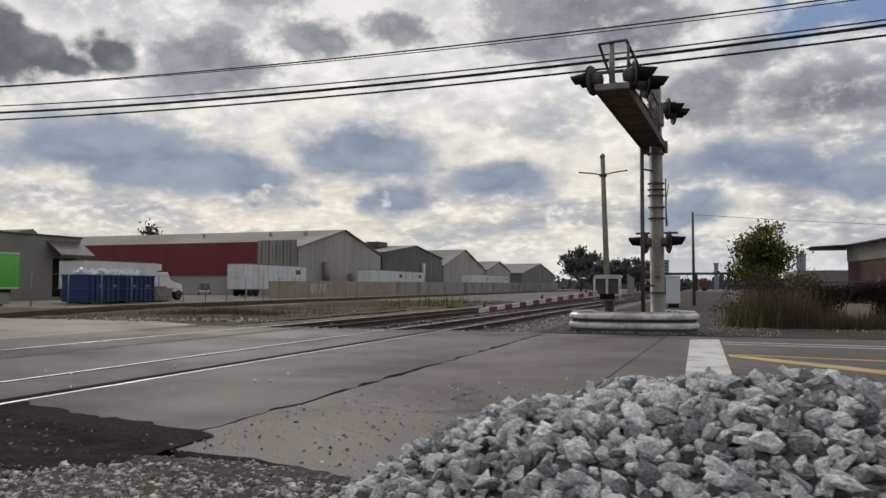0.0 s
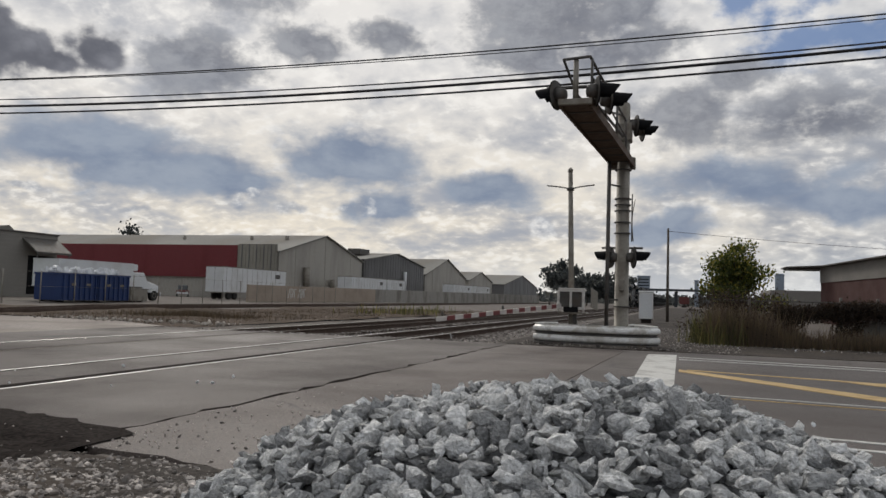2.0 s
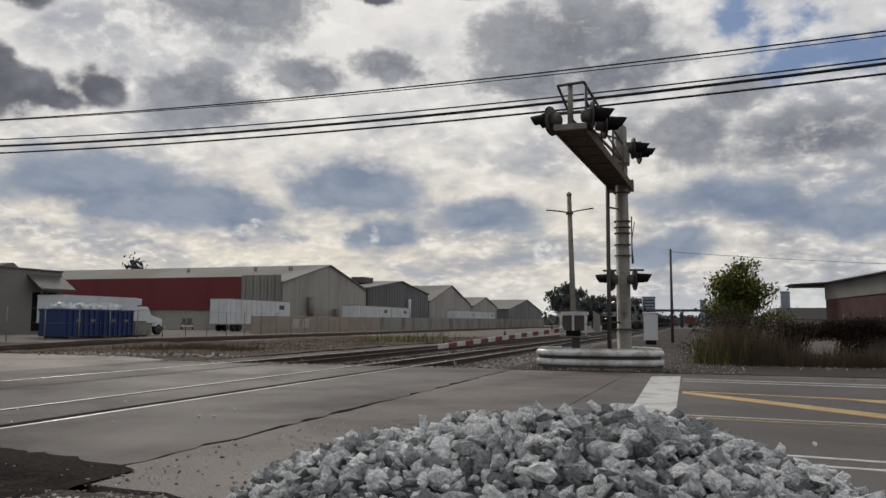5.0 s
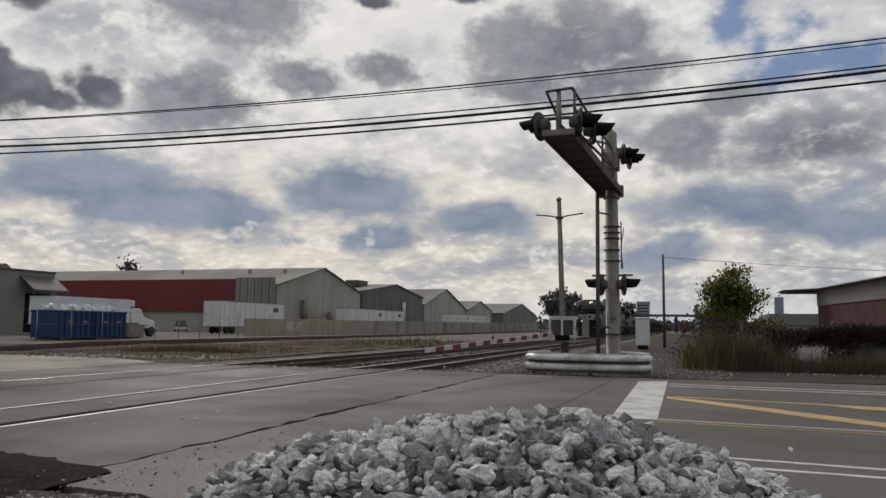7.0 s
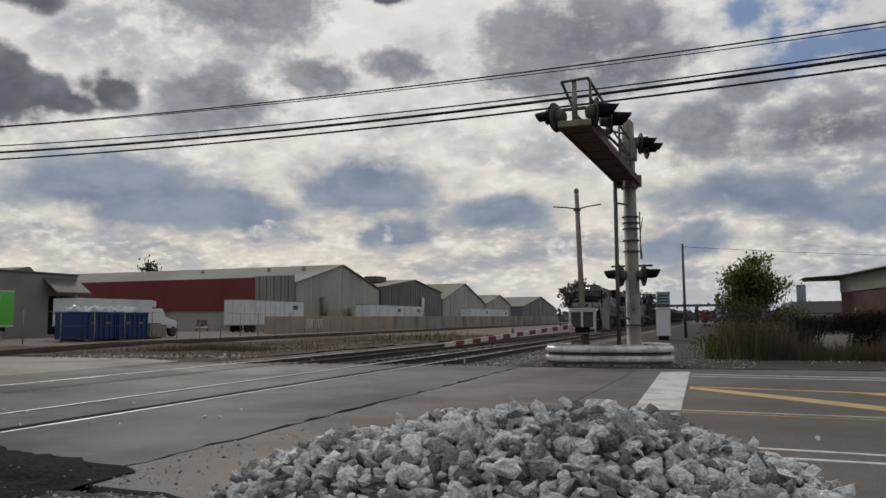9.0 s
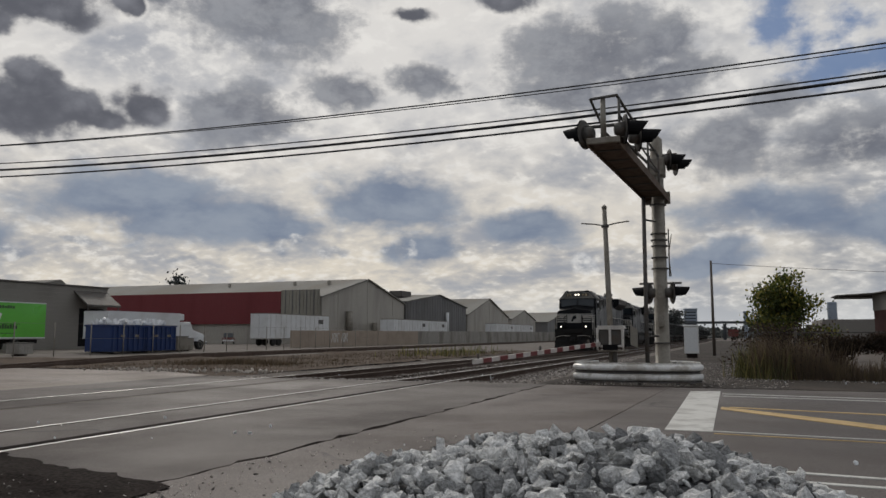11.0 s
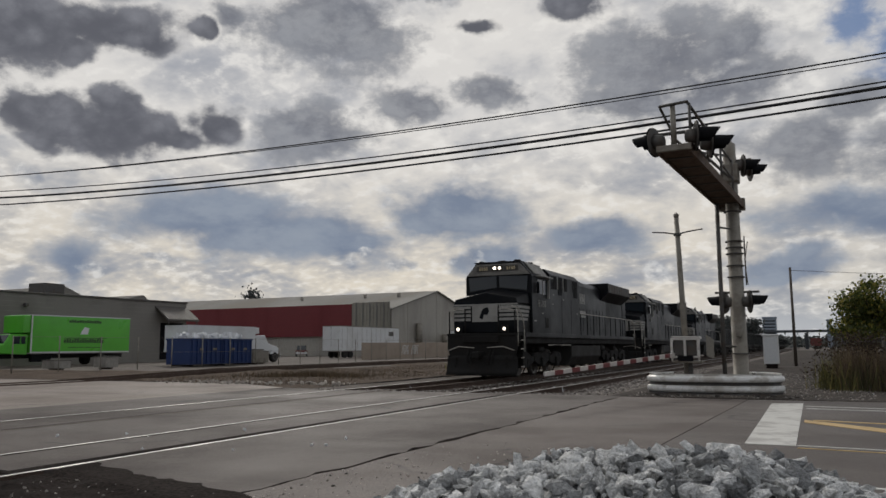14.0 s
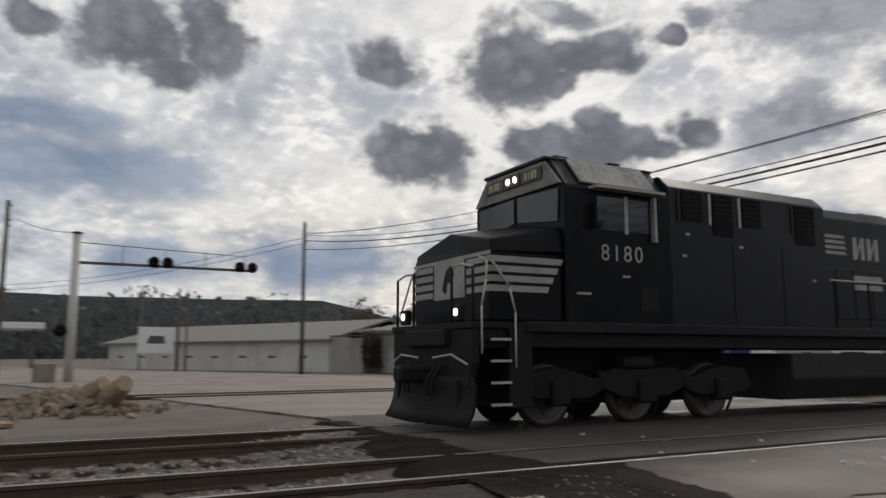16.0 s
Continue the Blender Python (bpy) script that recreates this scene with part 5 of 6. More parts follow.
    # tank, trucks, wheels
    part("fuel_tank", prism(B(), [(-1.38, .72), (-1.10, .30), (1.10, .30), (1.38, .72), (1.38, 1.22), (-1.38, 1.22)], "y", 8.55, 13.7, .03), "tank", L, "dusty grey fuel tank")
    for s in (-1, 1):
        part("air_tank", tube(B(), (s * 1.2, 13.8, 1.1), (s * 1.2, 14.6, 1.1), .17), "under", L)
    wheels = []
    for y in (4.85, 17.35):
        make_bogie(L, y)
        for k in (-1.9, 0, 1.9):
            wheels.append(make_wheelset(L, y + k))
    # steps, ditch lights, handrails
    for s in (-1, 1):
        st = part("step_well", box(B(), *sorted((s * 1.20, s * 1.50)), 1.50, 2.05, .38, 1.62, .01), "under", L)
        for k in range(4):
            part("step", box(B(), *sorted((s * 1.30, s * 1.56)), 1.02, 1.50, .42 + k * .33, .46 + k * .33), "under", st)
            part("step_edge", box(B(), *sorted((s * 1.555, s * 1.565)), 1.02, 1.50, .42 + k * .33, .46 + k * .33), "rail_white", st, "worn pale step edge")
        part("handrail", bent(B(), [(s * 1.50, .86, 1.20), (s * 1.50, .86, 1.95), (s * 1.46, 1.0, 2.35), (s * 1.38, 1.08, 2.66), (s * 1.15, 1.08, 2.74)], .022), "rail_white", L, "pale bent handrail")
        part("handrail", bent(B(), [(s * 1.54, 1.62, 1.00), (s * 1.54, 1.62, 1.85), (s * 1.52, 1.50, 2.25), (s * 1.46, 1.22, 2.58), (s * 1.42, 1.16, 2.66)], .022), "rail_white", L, "pale bent handrail")
        part("end_post", tube(B(), (s * .72, .72, 1.6), (s * .72, .72, 2.62), .03), "under", L)
        part("end_post", tube(B(), (s * 1.42, .72, 1.6), (s * 1.42, .72, 2.55), .03), "under", L)
        part("end_rail", bent(B(), [(s * .72, .72, 2.6), (s * 1.05, .72, 2.62), (s * 1.42, .72, 2.55)], .02), "rail_white", L)
        dl = part("ditch_light_bracket", box(B(), s * 1.0 - .14, s * 1.0 + .14, .62, .76, 1.72, 1.98, .02), "under", L)
        part("ditch_light", lathe(B(), [(.60, .02), (.602, .058), (.63, .062)], (s * 1.0, 0, 1.86), "y", 16), "lamp" if lit else "lamp_off", dl, "round ditch light")
        for i in range(10):
            y = 9.9 + i * 1.15
            part("stanchion", tube(B(), (s * 1.46, y, 1.7), (s * 1.46, y, 2.72), .02, n=6), "black", L)
        part("side_handrail", tube(B(), (s * 1.46, 9.8, 2.72), (s * 1.46, 20.9, 2.72), .02, n=6), "rail_white", L)
        part("rear_handrail", bent(B(), [(s * 1.46, 20.9, 2.72), (s * 1.5, 21.4, 2.3), (s * 1.5, 21.5, 1.0)], .022), "rail_white", L)
    # the short front platform
    for o in L.children_recursive:
        if o.type == "MESH" and o not in wheels:
            for v in o.data.vertices:
                p = o.matrix_basis @ v.co
                if p.y < 2.9:
                    p.y = 2.9 - (2.9 - p.y) * .78
                    v.co = o.matrix_basis.inverted() @ p
    L.scale = (1.0, 1.05, 1.05)
    return L, wheels


LOCOS = [make_loco("8180", "8180"), make_loco("4375", "4375", False), make_loco("", "", False)]


def make_hopper(material, label):
    h = thing("freight_car", label, "freight car", group="freight cars of the train")
    part("body", prism(B(), [(-1.3, 1.0), (1.3, 1.0), (1.5, 1.5), (1.5, 3.2), (-1.5, 3.2), (-1.5, 1.5)], "y", .7, 15.3, .03), material, h)
    part("top_sill", box(B(), -1.56, 1.56, .65, 15.35, 3.16, 3.30, .01), material, h)
    for s in (-1, 1):
        for i in range(12):
            part("rib", box(B(), *sorted((s * 1.5, s * 1.57)), 1.2 + i * 1.22, 1.3 + i * 1.22, 1.4, 3.18), material, h)
    part("underframe", box(B(), -.3, .3, 0, 16, .7, 1.0), "under", h)
    for y in (2.2, 13.8):
        for s in (-1, 1):
            part("side_frame", box(B(), *sorted((s * .95, s * 1.12)), y - 1.2, y + 1.2, .38, .68, .05), "under", h)
        for k in (-.85, .85):
            part("wheelset", lathe(B(), [(-.8, .05), (-.8, .42), (-.70, .45), (.70, .45), (.8, .42), (.8, .05)], (0, y + k, .42), "x", 14), "wheel", h)
    return h


FREIGHT = [make_hopper("car_dark", "dark dusty open freight car with ribbed sides")]
for i in range(11):
    FREIGHT.append(copy_thing(FREIGHT[0], pose(-12.26, 240 + 16.3 * i, 0)))
parked = make_hopper("car_red", "oxide red freight car standing beyond the gravel lane")
parked["group"] = "standing freight cars"
parked.matrix_basis = pose(-1.4, 255, 0)


# ---- yard: warehouses ----
def gable_hall(name, x, y0, y1, depth, eave, ridge, wall, roof, label, ribs=0):
    """A hall whose gable end faces +x at x; it reaches depth metres towards -x."""
    h = thing(name, label, "warehouse", (x, (y0 + y1) / 2, 0))
    w = (y1 - y0) / 2
    part("wall", prism(B(), [(-w, -.3), (w, -.3), (w, eave), (0, ridge), (-w, eave)], "x", -depth, 0), wall, h)
    for s in (-1, 1):
        part("roof", prism(B(), [(s * (w + .4), eave - .15), (0, ridge + .02), (0, ridge + .22), (s * (w + .4), eave + .07)], "x", -depth - .3, .35), roof, h, "ribbed metal roof")
    for i in range(ribs):
        y = -w + 2 * w * (i + .5) / ribs
        z = eave + (ridge - eave) * (1 - abs(y) / w)
        part("wall_rib", box(B(), 0, .05, y - .05, y + .05, 0, z - .3), wall, h)
    if ridge != 11.2:
        part("gutter", box(B(), -depth, .2, -w - .55, -w - .40, eave - .2, eave - .02), "galv_dark", h)
    return h


hall = gable_hall("warehouse", -62, 107, 139.5, 84, 7.5, 11.2, "metal_wall", "roof", "long grey warehouse with a dark red side wall", 3)
part("red_wall", box(B(), -43.5, -7.3, -16.78, -16.60, 3.2, 8.45), "red_wall", hall, "dark red painted siding")
for i in range(72):
    part("siding_rib", box(B(), -43.4 + i * .5, -43.34 + i * .5, -16.797, -16.78, 3.2, 8.42), "red_wall", hall)
part("panel_wall", box(B(), -7.2, -.1, -16.78, -16.60, 2.0, 8.65), "tan_wall", hall, "stained tan siding panels")
for i in range(11):
    part("panel_rib", box(B(), -7.1 + i * .66, -6.98 + i * .66, -16.88, -16.78, 2.0, 8.62), "dark_wall" if i % 2 else "tan_wall", hall)
part("vent_duct", tube(B(), (.7, -8.0, 1.5), (.7, -8.0, 5.4), .55, n=12), "galv", hall, "round galvanised duct on the gable")
part("vent_duct", tube(B(), (.6, 2.0, 1.5), (.6, 2.0, 3.6), .45, n=12), "galv", hall, "round galvanised duct on the gable")
for x, s in ((-12, .3), (-26, .25), (-5, .35)):
    part("roof_vent", tube(B(), (x, -5, 9.7), (x, -5, 10.9), s, n=10), "galv", hall)
hall2 = gable_hall("warehouse", -62, 140.5, 177, 40, 8.1, 10.2, "dark_wall", "roof", "dark ribbed metal warehouse with a low gable", 24)
part("vent_duct", tube(B(), (.5, 4, 1.5), (.5, 4, 6.5), .4, n=10), "trailer", hall2, "white pipe on the gable")
part("roof_unit", box(B(), -8, -5, -9, -4, 9.6, 10.9, .05), "galv_dark", hall2)
hall3 = gable_hall("warehouse", -62, 178, 214, 40, 6.4, 11.0, "metal_wall", "roof", "pale grey metal warehouse with a steep gable", 3)
gable_hall("warehouse", -66, 232, 262, 60, 6.5, 9.5, "metal_wall", "roof", "distant grey metal warehouse", 6)
gable_hall("warehouse", -64, 272, 335, 60, 6.2, 10.4, "dark_wall", "roof", "distant grey metal warehouse", 8)


def make_block_building():
    b = thing("block_building", "flat-roofed grey block building with a brick corner", "building", (-62, 34, 0))
    part("wall", box(B(), -6, 0, .3, 28.2, -.2, 6.15), "stucco", b, "plain grey painted block wall")
    part("rear_wing", box(B(), -38, -6.02, 13, 28.0, -.2, 6.28), "stucco", b)
    part("brick_wall", box(B(), -6, .06, -1.5, .3, -.2, 6.10), "brick", b, "dark red brick end wall")
    part("parapet", box(B(), -6.1, .12, -1.6, 28.3, 6.15, 6.32, .02), "galv_dark", b, "dark metal parapet edge")
    for y, w, h in ((2, 1.6, .9), (13, 2.2, 1.2), (6, .4, .7)):
        part("roof_unit", box(B(), -5, -5 + w, y, y + w, 6.3, 6.3 + h, .04), "galv_dark", b)
    part("roof_gable", prism(B(), [(16, 6.3), (24, 6.3), (20, 7.9)], "x", -30, -9), "roof", b, "low gable rising behind the parapet")
    part("roof_gable", prism(B(), [(22.5, 6.3), (28.1, 6.3), (26.8, 7.2)], "x", -24, -5), "roof", b)
    can = part("canopy", prism(B(), [(0, 5.6), (0, 5.75), (1.9, 4.35), (1.9, 4.15)], "y", 23.8, 28.2), "galv_dark", b, "sloping grey sheet canopy")
    for y in (24.0, 28.0):
        part("canopy_post", box(B(), 1.7, 1.8, y - .05, y + .05, 0, 4.2), "galv_dark", can)
    # thin black panel on the closed wall, painted as the opening's inner shade
    part("dock_opening", box(B(), .0, .012, 24.6, 27.8, .2, 4.0), "black", b, "flat black panel painting the shade of a loading opening")
    part("door", box(B(), 0, .03, 4.5, 6.2, -.1, 2.4), "dark_wall", b)
    part("wall_lamp", box(B(), 0, .4, 9.0, 9.3, 5.0, 5.3, .03), "galv_dark", b)
    for i in range(14):
        part("block_course", box(B(), 0, .006, 0.3, 28.2, .4 + i * .42, .415 + i * .42), "concrete", b)


make_block_building()


def make_lot_wall():
    w = thing("yard_wall", "low concrete yard wall, tan at one end", "wall", (-45, 71, 0), kind="structure")
    for i in range(48):
        y = i * 3.5
        part("panel", box(B(), -.12, .12, y + .01, y + 3.49, -.1, 1.83 + .012 * i, .015), "tan_block" if i < 10 else "concrete", w)
    for y in (8.6, 11.0):
        mark = part("scrawl", B(), "sign", w, "pale illegible scrawl")
        mark.data = mesh_of("scrawl", bent(B(), [(.13, y + .15 * k + (.2 if k % 2 else 0), .35 + (1.15 if k % 3 else .1)) for k in range(12)], .03, 4), "sign")


make_lot_wall()


def make_trailer(x, y, length, label):
    t = thing("semi_trailer", label, "trailer", (x, y, 0), group="trailers behind the yard wall")
    part("box", box(B(), -1.3, 1.3, 0, length, .85, 4.05, .03), "trailer", t)
    for z in (.82, 4.02):
        part("rail", box(B(), -1.32, 1.32, -.02, length + .02, z, z + .10), "galv", t)
    for i in range(int(length / 1.2)):
        part("side_post", box(B(), 1.3, 1.315, .6 + 1.2 * i, .64 + 1.2 * i, 1.25, 4.0), "galv", t)
    part("door_seam", box(B(), -.012, .012, -.012, 0, 1.2, 4.0), "black", t)
    part("logo_panel", box(B(), 1.3, 1.306, length - 3.0, length - 1.6, 2.9, 3.5), "galv_dark", t, "small grey printed panel")
    for y0 in (1.6, 2.9):
        for s in (-1, 1):
            part("wheel", lathe(B(), [(s * .85, .1), (s * .85, .5), (s * 1.2, .5), (s * 1.2, .25), (s * 1.15, .1)], (0, y0, .5), "x", 16), "rubber", t)
    part("landing_gear", box(B(), -.9, .9, length - 2.6, length - 2.4, 0, 1.15), "galv_dark", t)


make_trailer(-56.6, 82, 15.5, "white box trailer with scuffed sides")
make_trailer(-55.6, 118, 15.5, "white box trailer parked in a row")
make_trailer(-55.6, 134.5, 9, "white box trailer parked in a row")
make_trailer(-53.5, 170, 15.5, "white box trailer parked in a row")
make_trailer(-53.0, 187, 15.5, "white box trailer parked in a row")


def make_container(y, label):
    c = thing("roll_off_container", label, "container", (-42.5, y, 0), group="blue containers")
    part("box", box(B(), -1.2, 1.2, 0, 3.30, .12, 1.95, .02), "blue", c)
    for i in range(7):
        part("rib", box(B(), 1.2, 1.29, .10 + i * .50, .20 + i * .50, .15, 1.9, .01), "blue", c)
    part("rim", box(B(), -1.28, 1.28, -.05, 3.35, 1.90, 2.03, .02), "blue", c)
    for k in (.8, 2.2):
        part("label_patch", box(B(), 1.295, 1.30, k, k + .40, 1.15, 1.32), "galv", c, "small white printed patch")
    for yy in (.4, 3.0):
        part("roller", tube(B(), (-1.0, yy, .10), (1.0, yy, .10), .10), "under", c)
    r = random.Random(int(y * 10))
    heap = [(r.uniform(-1.0, 1.0), r.uniform(.2, 3.15), 2.0 + r.uniform(-.05, .28), r.uniform(.18, .36)) for _ in range(60)]
    heap_of("rubbish_bags", [(x - 42.5, yy + y, z, s) for x, yy, z, s in heap], "bag", "white bags and scraps heaped on a container", "rubbish")


make_container(41.7, "blue steel roll-off container with ribbed sides")
make_container(45.1, "blue steel roll-off container with ribbed sides")


def make_truck(name, at, box_mat, cab_mat, length, label, top=3.95):
    """A delivery truck that heads towards -y."""
    t = thing(name, label, "truck", at)
    bx = part("cargo_box", box(B(), -1.25, 1.25, 2.3, 2.3 + length, 1.05, top, .03), box_mat, t)
    part("box_trim", box(B(), 1.25, 1.27, 2.3, 2.42, 1.05, top), "trailer", bx)
    part("box_trim", box(B(), -1.26, 1.26, 2.3, 2.3 + length, top - .06, top + .02), "trailer", bx)
    part("box_base", box(B(), 1.25, 1.275, 2.3, 2.3 + length, 1.03, 1.13), "trailer", bx)
    part("over_cab", box(B(), -1.2, 1.2, 1.7, 2.3, 2.55, top - .03, .06), box_mat, t)
    cab = part("cab", prism(B(), [(-.1, 1.0), (2.2, .9), (2.2, 2.45), (.75, 2.45), (.30, 1.72), (-.1, 1.66)], "x", -1.1, 1.1, .05), cab_mat, t)
    part("hood", prism(B(), [(-1.45, .75), (0, .75), (0, 1.68), (-1.2, 1.42), (-1.45, 1.25)], "x", -.95, .95, .05), cab_mat, cab)
    part("windscreen", prism(B(), [(.33, 1.76), (.72, 2.38), (.70, 2.39), (.30, 1.77)], "x", -.98, .98), "glass", cab)
    part("side_window", box(B(), 1.1, 1.108, .95, 1.55, 1.72, 2.30), "glass", cab)
    part("side_window", box(B(), 1.1, 1.108, 1.62, 2.0, 1.72, 2.30), "glass", cab)
    part("grille", box(B(), -.5, .5, -1.48, -1.44, .85, 1.22), "chrome", cab)
    part("bumper", box(B(), -1.1, 1.1, -1.62, -1.45, .45, .75, .03), "chrome", t)
    for s in (-1, 1):
        part("headlamp", box(B(), s * .78 - .14, s * .78 + .14, -1.47, -1.42, .92, 1.12, .01), "lamp_off", cab)
        part("fender", prism(B(), [(-1.3, .75), (-1.1, 1.10), (-.3, 1.12), (0, .75)], "x", *sorted((s * .9, s * 1.12))), cab_mat, cab)
    part("chassis", box(B(), -.5, .5, -1.2, 2.2 + length, .62, .95), "under", t)
    part("tank", box(B(), .85, 1.2, 2.5, 4.2, .35, .95, .04), "black", t)
    for y in (-.65, length - .4):
        for s in (-1, 1):
            w = part("wheel", lathe(B(), [(s * .78, .1), (s * .78, .46), (s * 1.08, .48), (s * 1.12, .44), (s * 1.12, .28)], (0, y, .48), "x", 18), "rubber", t)
            part("rim", lathe(B(), [(s * 1.09, .27), (s * 1.13, .25), (s * 1.08, .05)], (0, y, .48), "x", 14), "galv", w)
    return t, bx


gt, gbox = make_truck("box_truck", (-55.6, 36.1, 0), "green", "green", 9.4, "bright green box truck parked by the grey building")
for z, y0, y1, h in ((3.42, 5.6, 8.8, .24), (1.80, 5.2, 9.2, .34), (2.16, 5.2, 9.4, .05), (1.42, 5.6, 8.8, .05)):
    for i in range(int((y1 - y0) / .24)):
        part("letter_bar", box(B(), 1.251, 1.256, y0 + i * .24, y0 + i * .24 + (.19 if h > .1 else .23), z, z + h * (1 if i % 3 else .8)), "ink", gbox, "dark illegible lettering")
part("logo", prism(B(), [(6.7, 2.5), (7.4, 2.5), (7.55, 3.0), (7.1, 3.1), (6.85, 2.8)], "x", 1.251, 1.256), "sign", gbox, "plain white emblem")
make_truck("box_truck", (-46.4, 44.6, 0), "trailer", "trailer", 8.2, "white box truck behind the blue containers", 3.15)[0].matrix_basis = pose(-46.6, 56.0, 0, 0, 0, 180)


def make_car():
    c = thing("parked_car", "dark red utility car parked in the yard", "car", (-73, 98, 0), 36)
    part("body", prism(B(), [(-.9, .35), (.9, .35), (.92, .9), (.78, 1.0), (-.78, 1.0), (-.92, .9)], "y", 0, 4.2, .06), "car_red", c)
    part("cabin", prism(B(), [(.9, .98), (4.1, .98), (3.9, 1.72), (1.6, 1.72)], "x", -.72, .72, .06), "glass", c)
    part("bumper", box(B(), -.85, .85, -.08, .05, .4, .65, .03), "trailer", c)
    for y in (.8, 3.4):
        for s in (-1, 1):
            part("wheel", lathe(B(), [(s * .72, .1), (s * .72, .32), (s * .92, .32), (s * .92, .1)], (0, y, .32), "x", 14), "rubber", c)
    for s in (-1, 1):
        part("headlamp", box(B(), s * .62 - .15, s * .62 + .15, -.03, .0, .68, .82), "lamp_off", c)


make_car()


def make_yard_fence():
    f = thing("chain_link_fence", "thin chain-link fence with steel posts", "fence", (-40.0, 27, 0))
    for i in range(20):
        part("post", tube(B(), (0, i * 2.9, -.1), (0, i * 2.9, 2.05), .035, n=8), "galv", f)
    for z in (2.0, .15, 1.05):
        part("wire_rail", tube(B(), (0, 0, z), (0, 55.1, z), .006 if z < 2 else .010, n=6), "galv", f)


make_yard_fence()
for k, (x, y, w, h) in enumerate(((-43.5, 36.2, 1.1, .75), (-44.5, 33.2, 1.2, .55), (-43.4, 51.0, 1.3, 1.15), (-44.2, 52.7, 1.3, 1.0))):
    cr = thing("storage_crate", "grey weathered storage crate in the yard", "crate", (x, y, 0), group="yard crates")
    part("body", box(B(), -w / 2, w / 2, -w / 2, w / 2, .08, h, .02), "concrete" if k < 2 else "galv", cr)
    part("lid", box(B(), -w / 2 - .03, w / 2 + .03, -w / 2 - .03, w / 2 + .03, h, h + .06, .01), "galv_dark", cr)
    part("skid", box(B(), -w / 2, w / 2, -.1, .1, -.06, .08), "tie", cr)


# ---- street side beyond the tracks ----
def make_street_wall():
    a, b = Vector((-58.5, 20.6, 0)), Vector((-44.5, 27.2, 0))
    turn = math.degrees(math.atan2(b.y - a.y, b.x - a.x))
    w = thing("street_wall", "stained concrete panel wall overgrown with dead vines", "wall", tuple(a), turn, kind="structure")
    n, ln = 8, (b - a).length
    for i in range(n):
        part("panel", box(B(), ln * i / n + .012, ln * (i + 1) / n - .012, -.1, .1, -.1, 2.75 - (.12 if i % 3 == 1 else 0), .012), "concrete", w)
    part("coping", box(B(), 0, ln, -.14, .14, 2.76, 2.86), "galv_dark", w)
    # low building in line with the wall
    h = thing("low_building", "long low white building with a shallow grey roof", "building", tuple(a), turn)
    part("wall", box(B(), -32, -.2, 0, 14, -.1, 2.55), "white_wall", h)
    part("roof", prism(B(), [(-.5, 2.45), (7, 4.3), (14.5, 2.5), (14.5, 2.65), (7, 4.45), (-.5, 2.6)], "x", -32.6, .2), "roof", h, "shallow grey sheet roof")
    for i in range(8):
        part("garage_door", box(B(), -31 + i * 3.8, -28.2 + i * 3.8, -.03, 0, 0, 2.15), "white_wall", h, "pale garage door")
        part("door_window", box(B(), -30.2 + i * 3.8, -29.2 + i * 3.8, -.045, -.03, 1.1, 1.28), "galv_dark", h)
    r2 = thing("rear_roof", "long low shed with a flat grey roof behind the wall", "building", tuple(a), turn)
    part("wall", box(B(), .4, 4.6, 3, 10.5, -.1, 3.2), "concrete", r2)
    part("roof", prism(B(), [(2.6, 3.1), (10.6, 4.2), (10.6, 4.4), (2.6, 3.3)], "x", .2, 4.8), "roof", r2)
    far = thing("white_shed", "distant white shed with a dark roof edge", "building", (-95, 52, 0), turn)
    part("wall", box(B(), -14, 26, 0, 10, -.1, 6.2), "trailer", far)
    part("roof", box(B(), -14.5, 26.5, -.5, 10.5, 6.2, 6.6), "galv_dark", far)


make_street_wall()


def make_board():
    s = thing("roadside_sign", "white rectangular sign on a post", "sign", (-75, 8.4, 0))
    part("post", tube(B(), (0, 0, -.1), (0, 0, 7.5), .07), "galv_dark", s)
    part("panel", box(B(), .07, .2, -.2, 2.9, 1.5, 3.9, .02), "sign", s)
    part("print_block", prism(B(), [(.5, 2.4), (2.2, 2.4), (2.0, 3.1), (.8, 3.1)], "x", .2, .206), "galv_dark", s, "plain grey printed shape")
    g = thing("gas_station_canopy", "flat white canopy on posts far down the street", "canopy", (-98, -4, 0))
    part("roof", box(B(), -4, 4, -5, 5, 4.2, 4.9, .05), "trailer", g)
    for x in (-3, 3):
        for y in (-4, 4):
            part("post", box(B(), x - .15, x + .15, y - .15, y + .15, 0, 4.2), "galv_dark", g)


make_board()


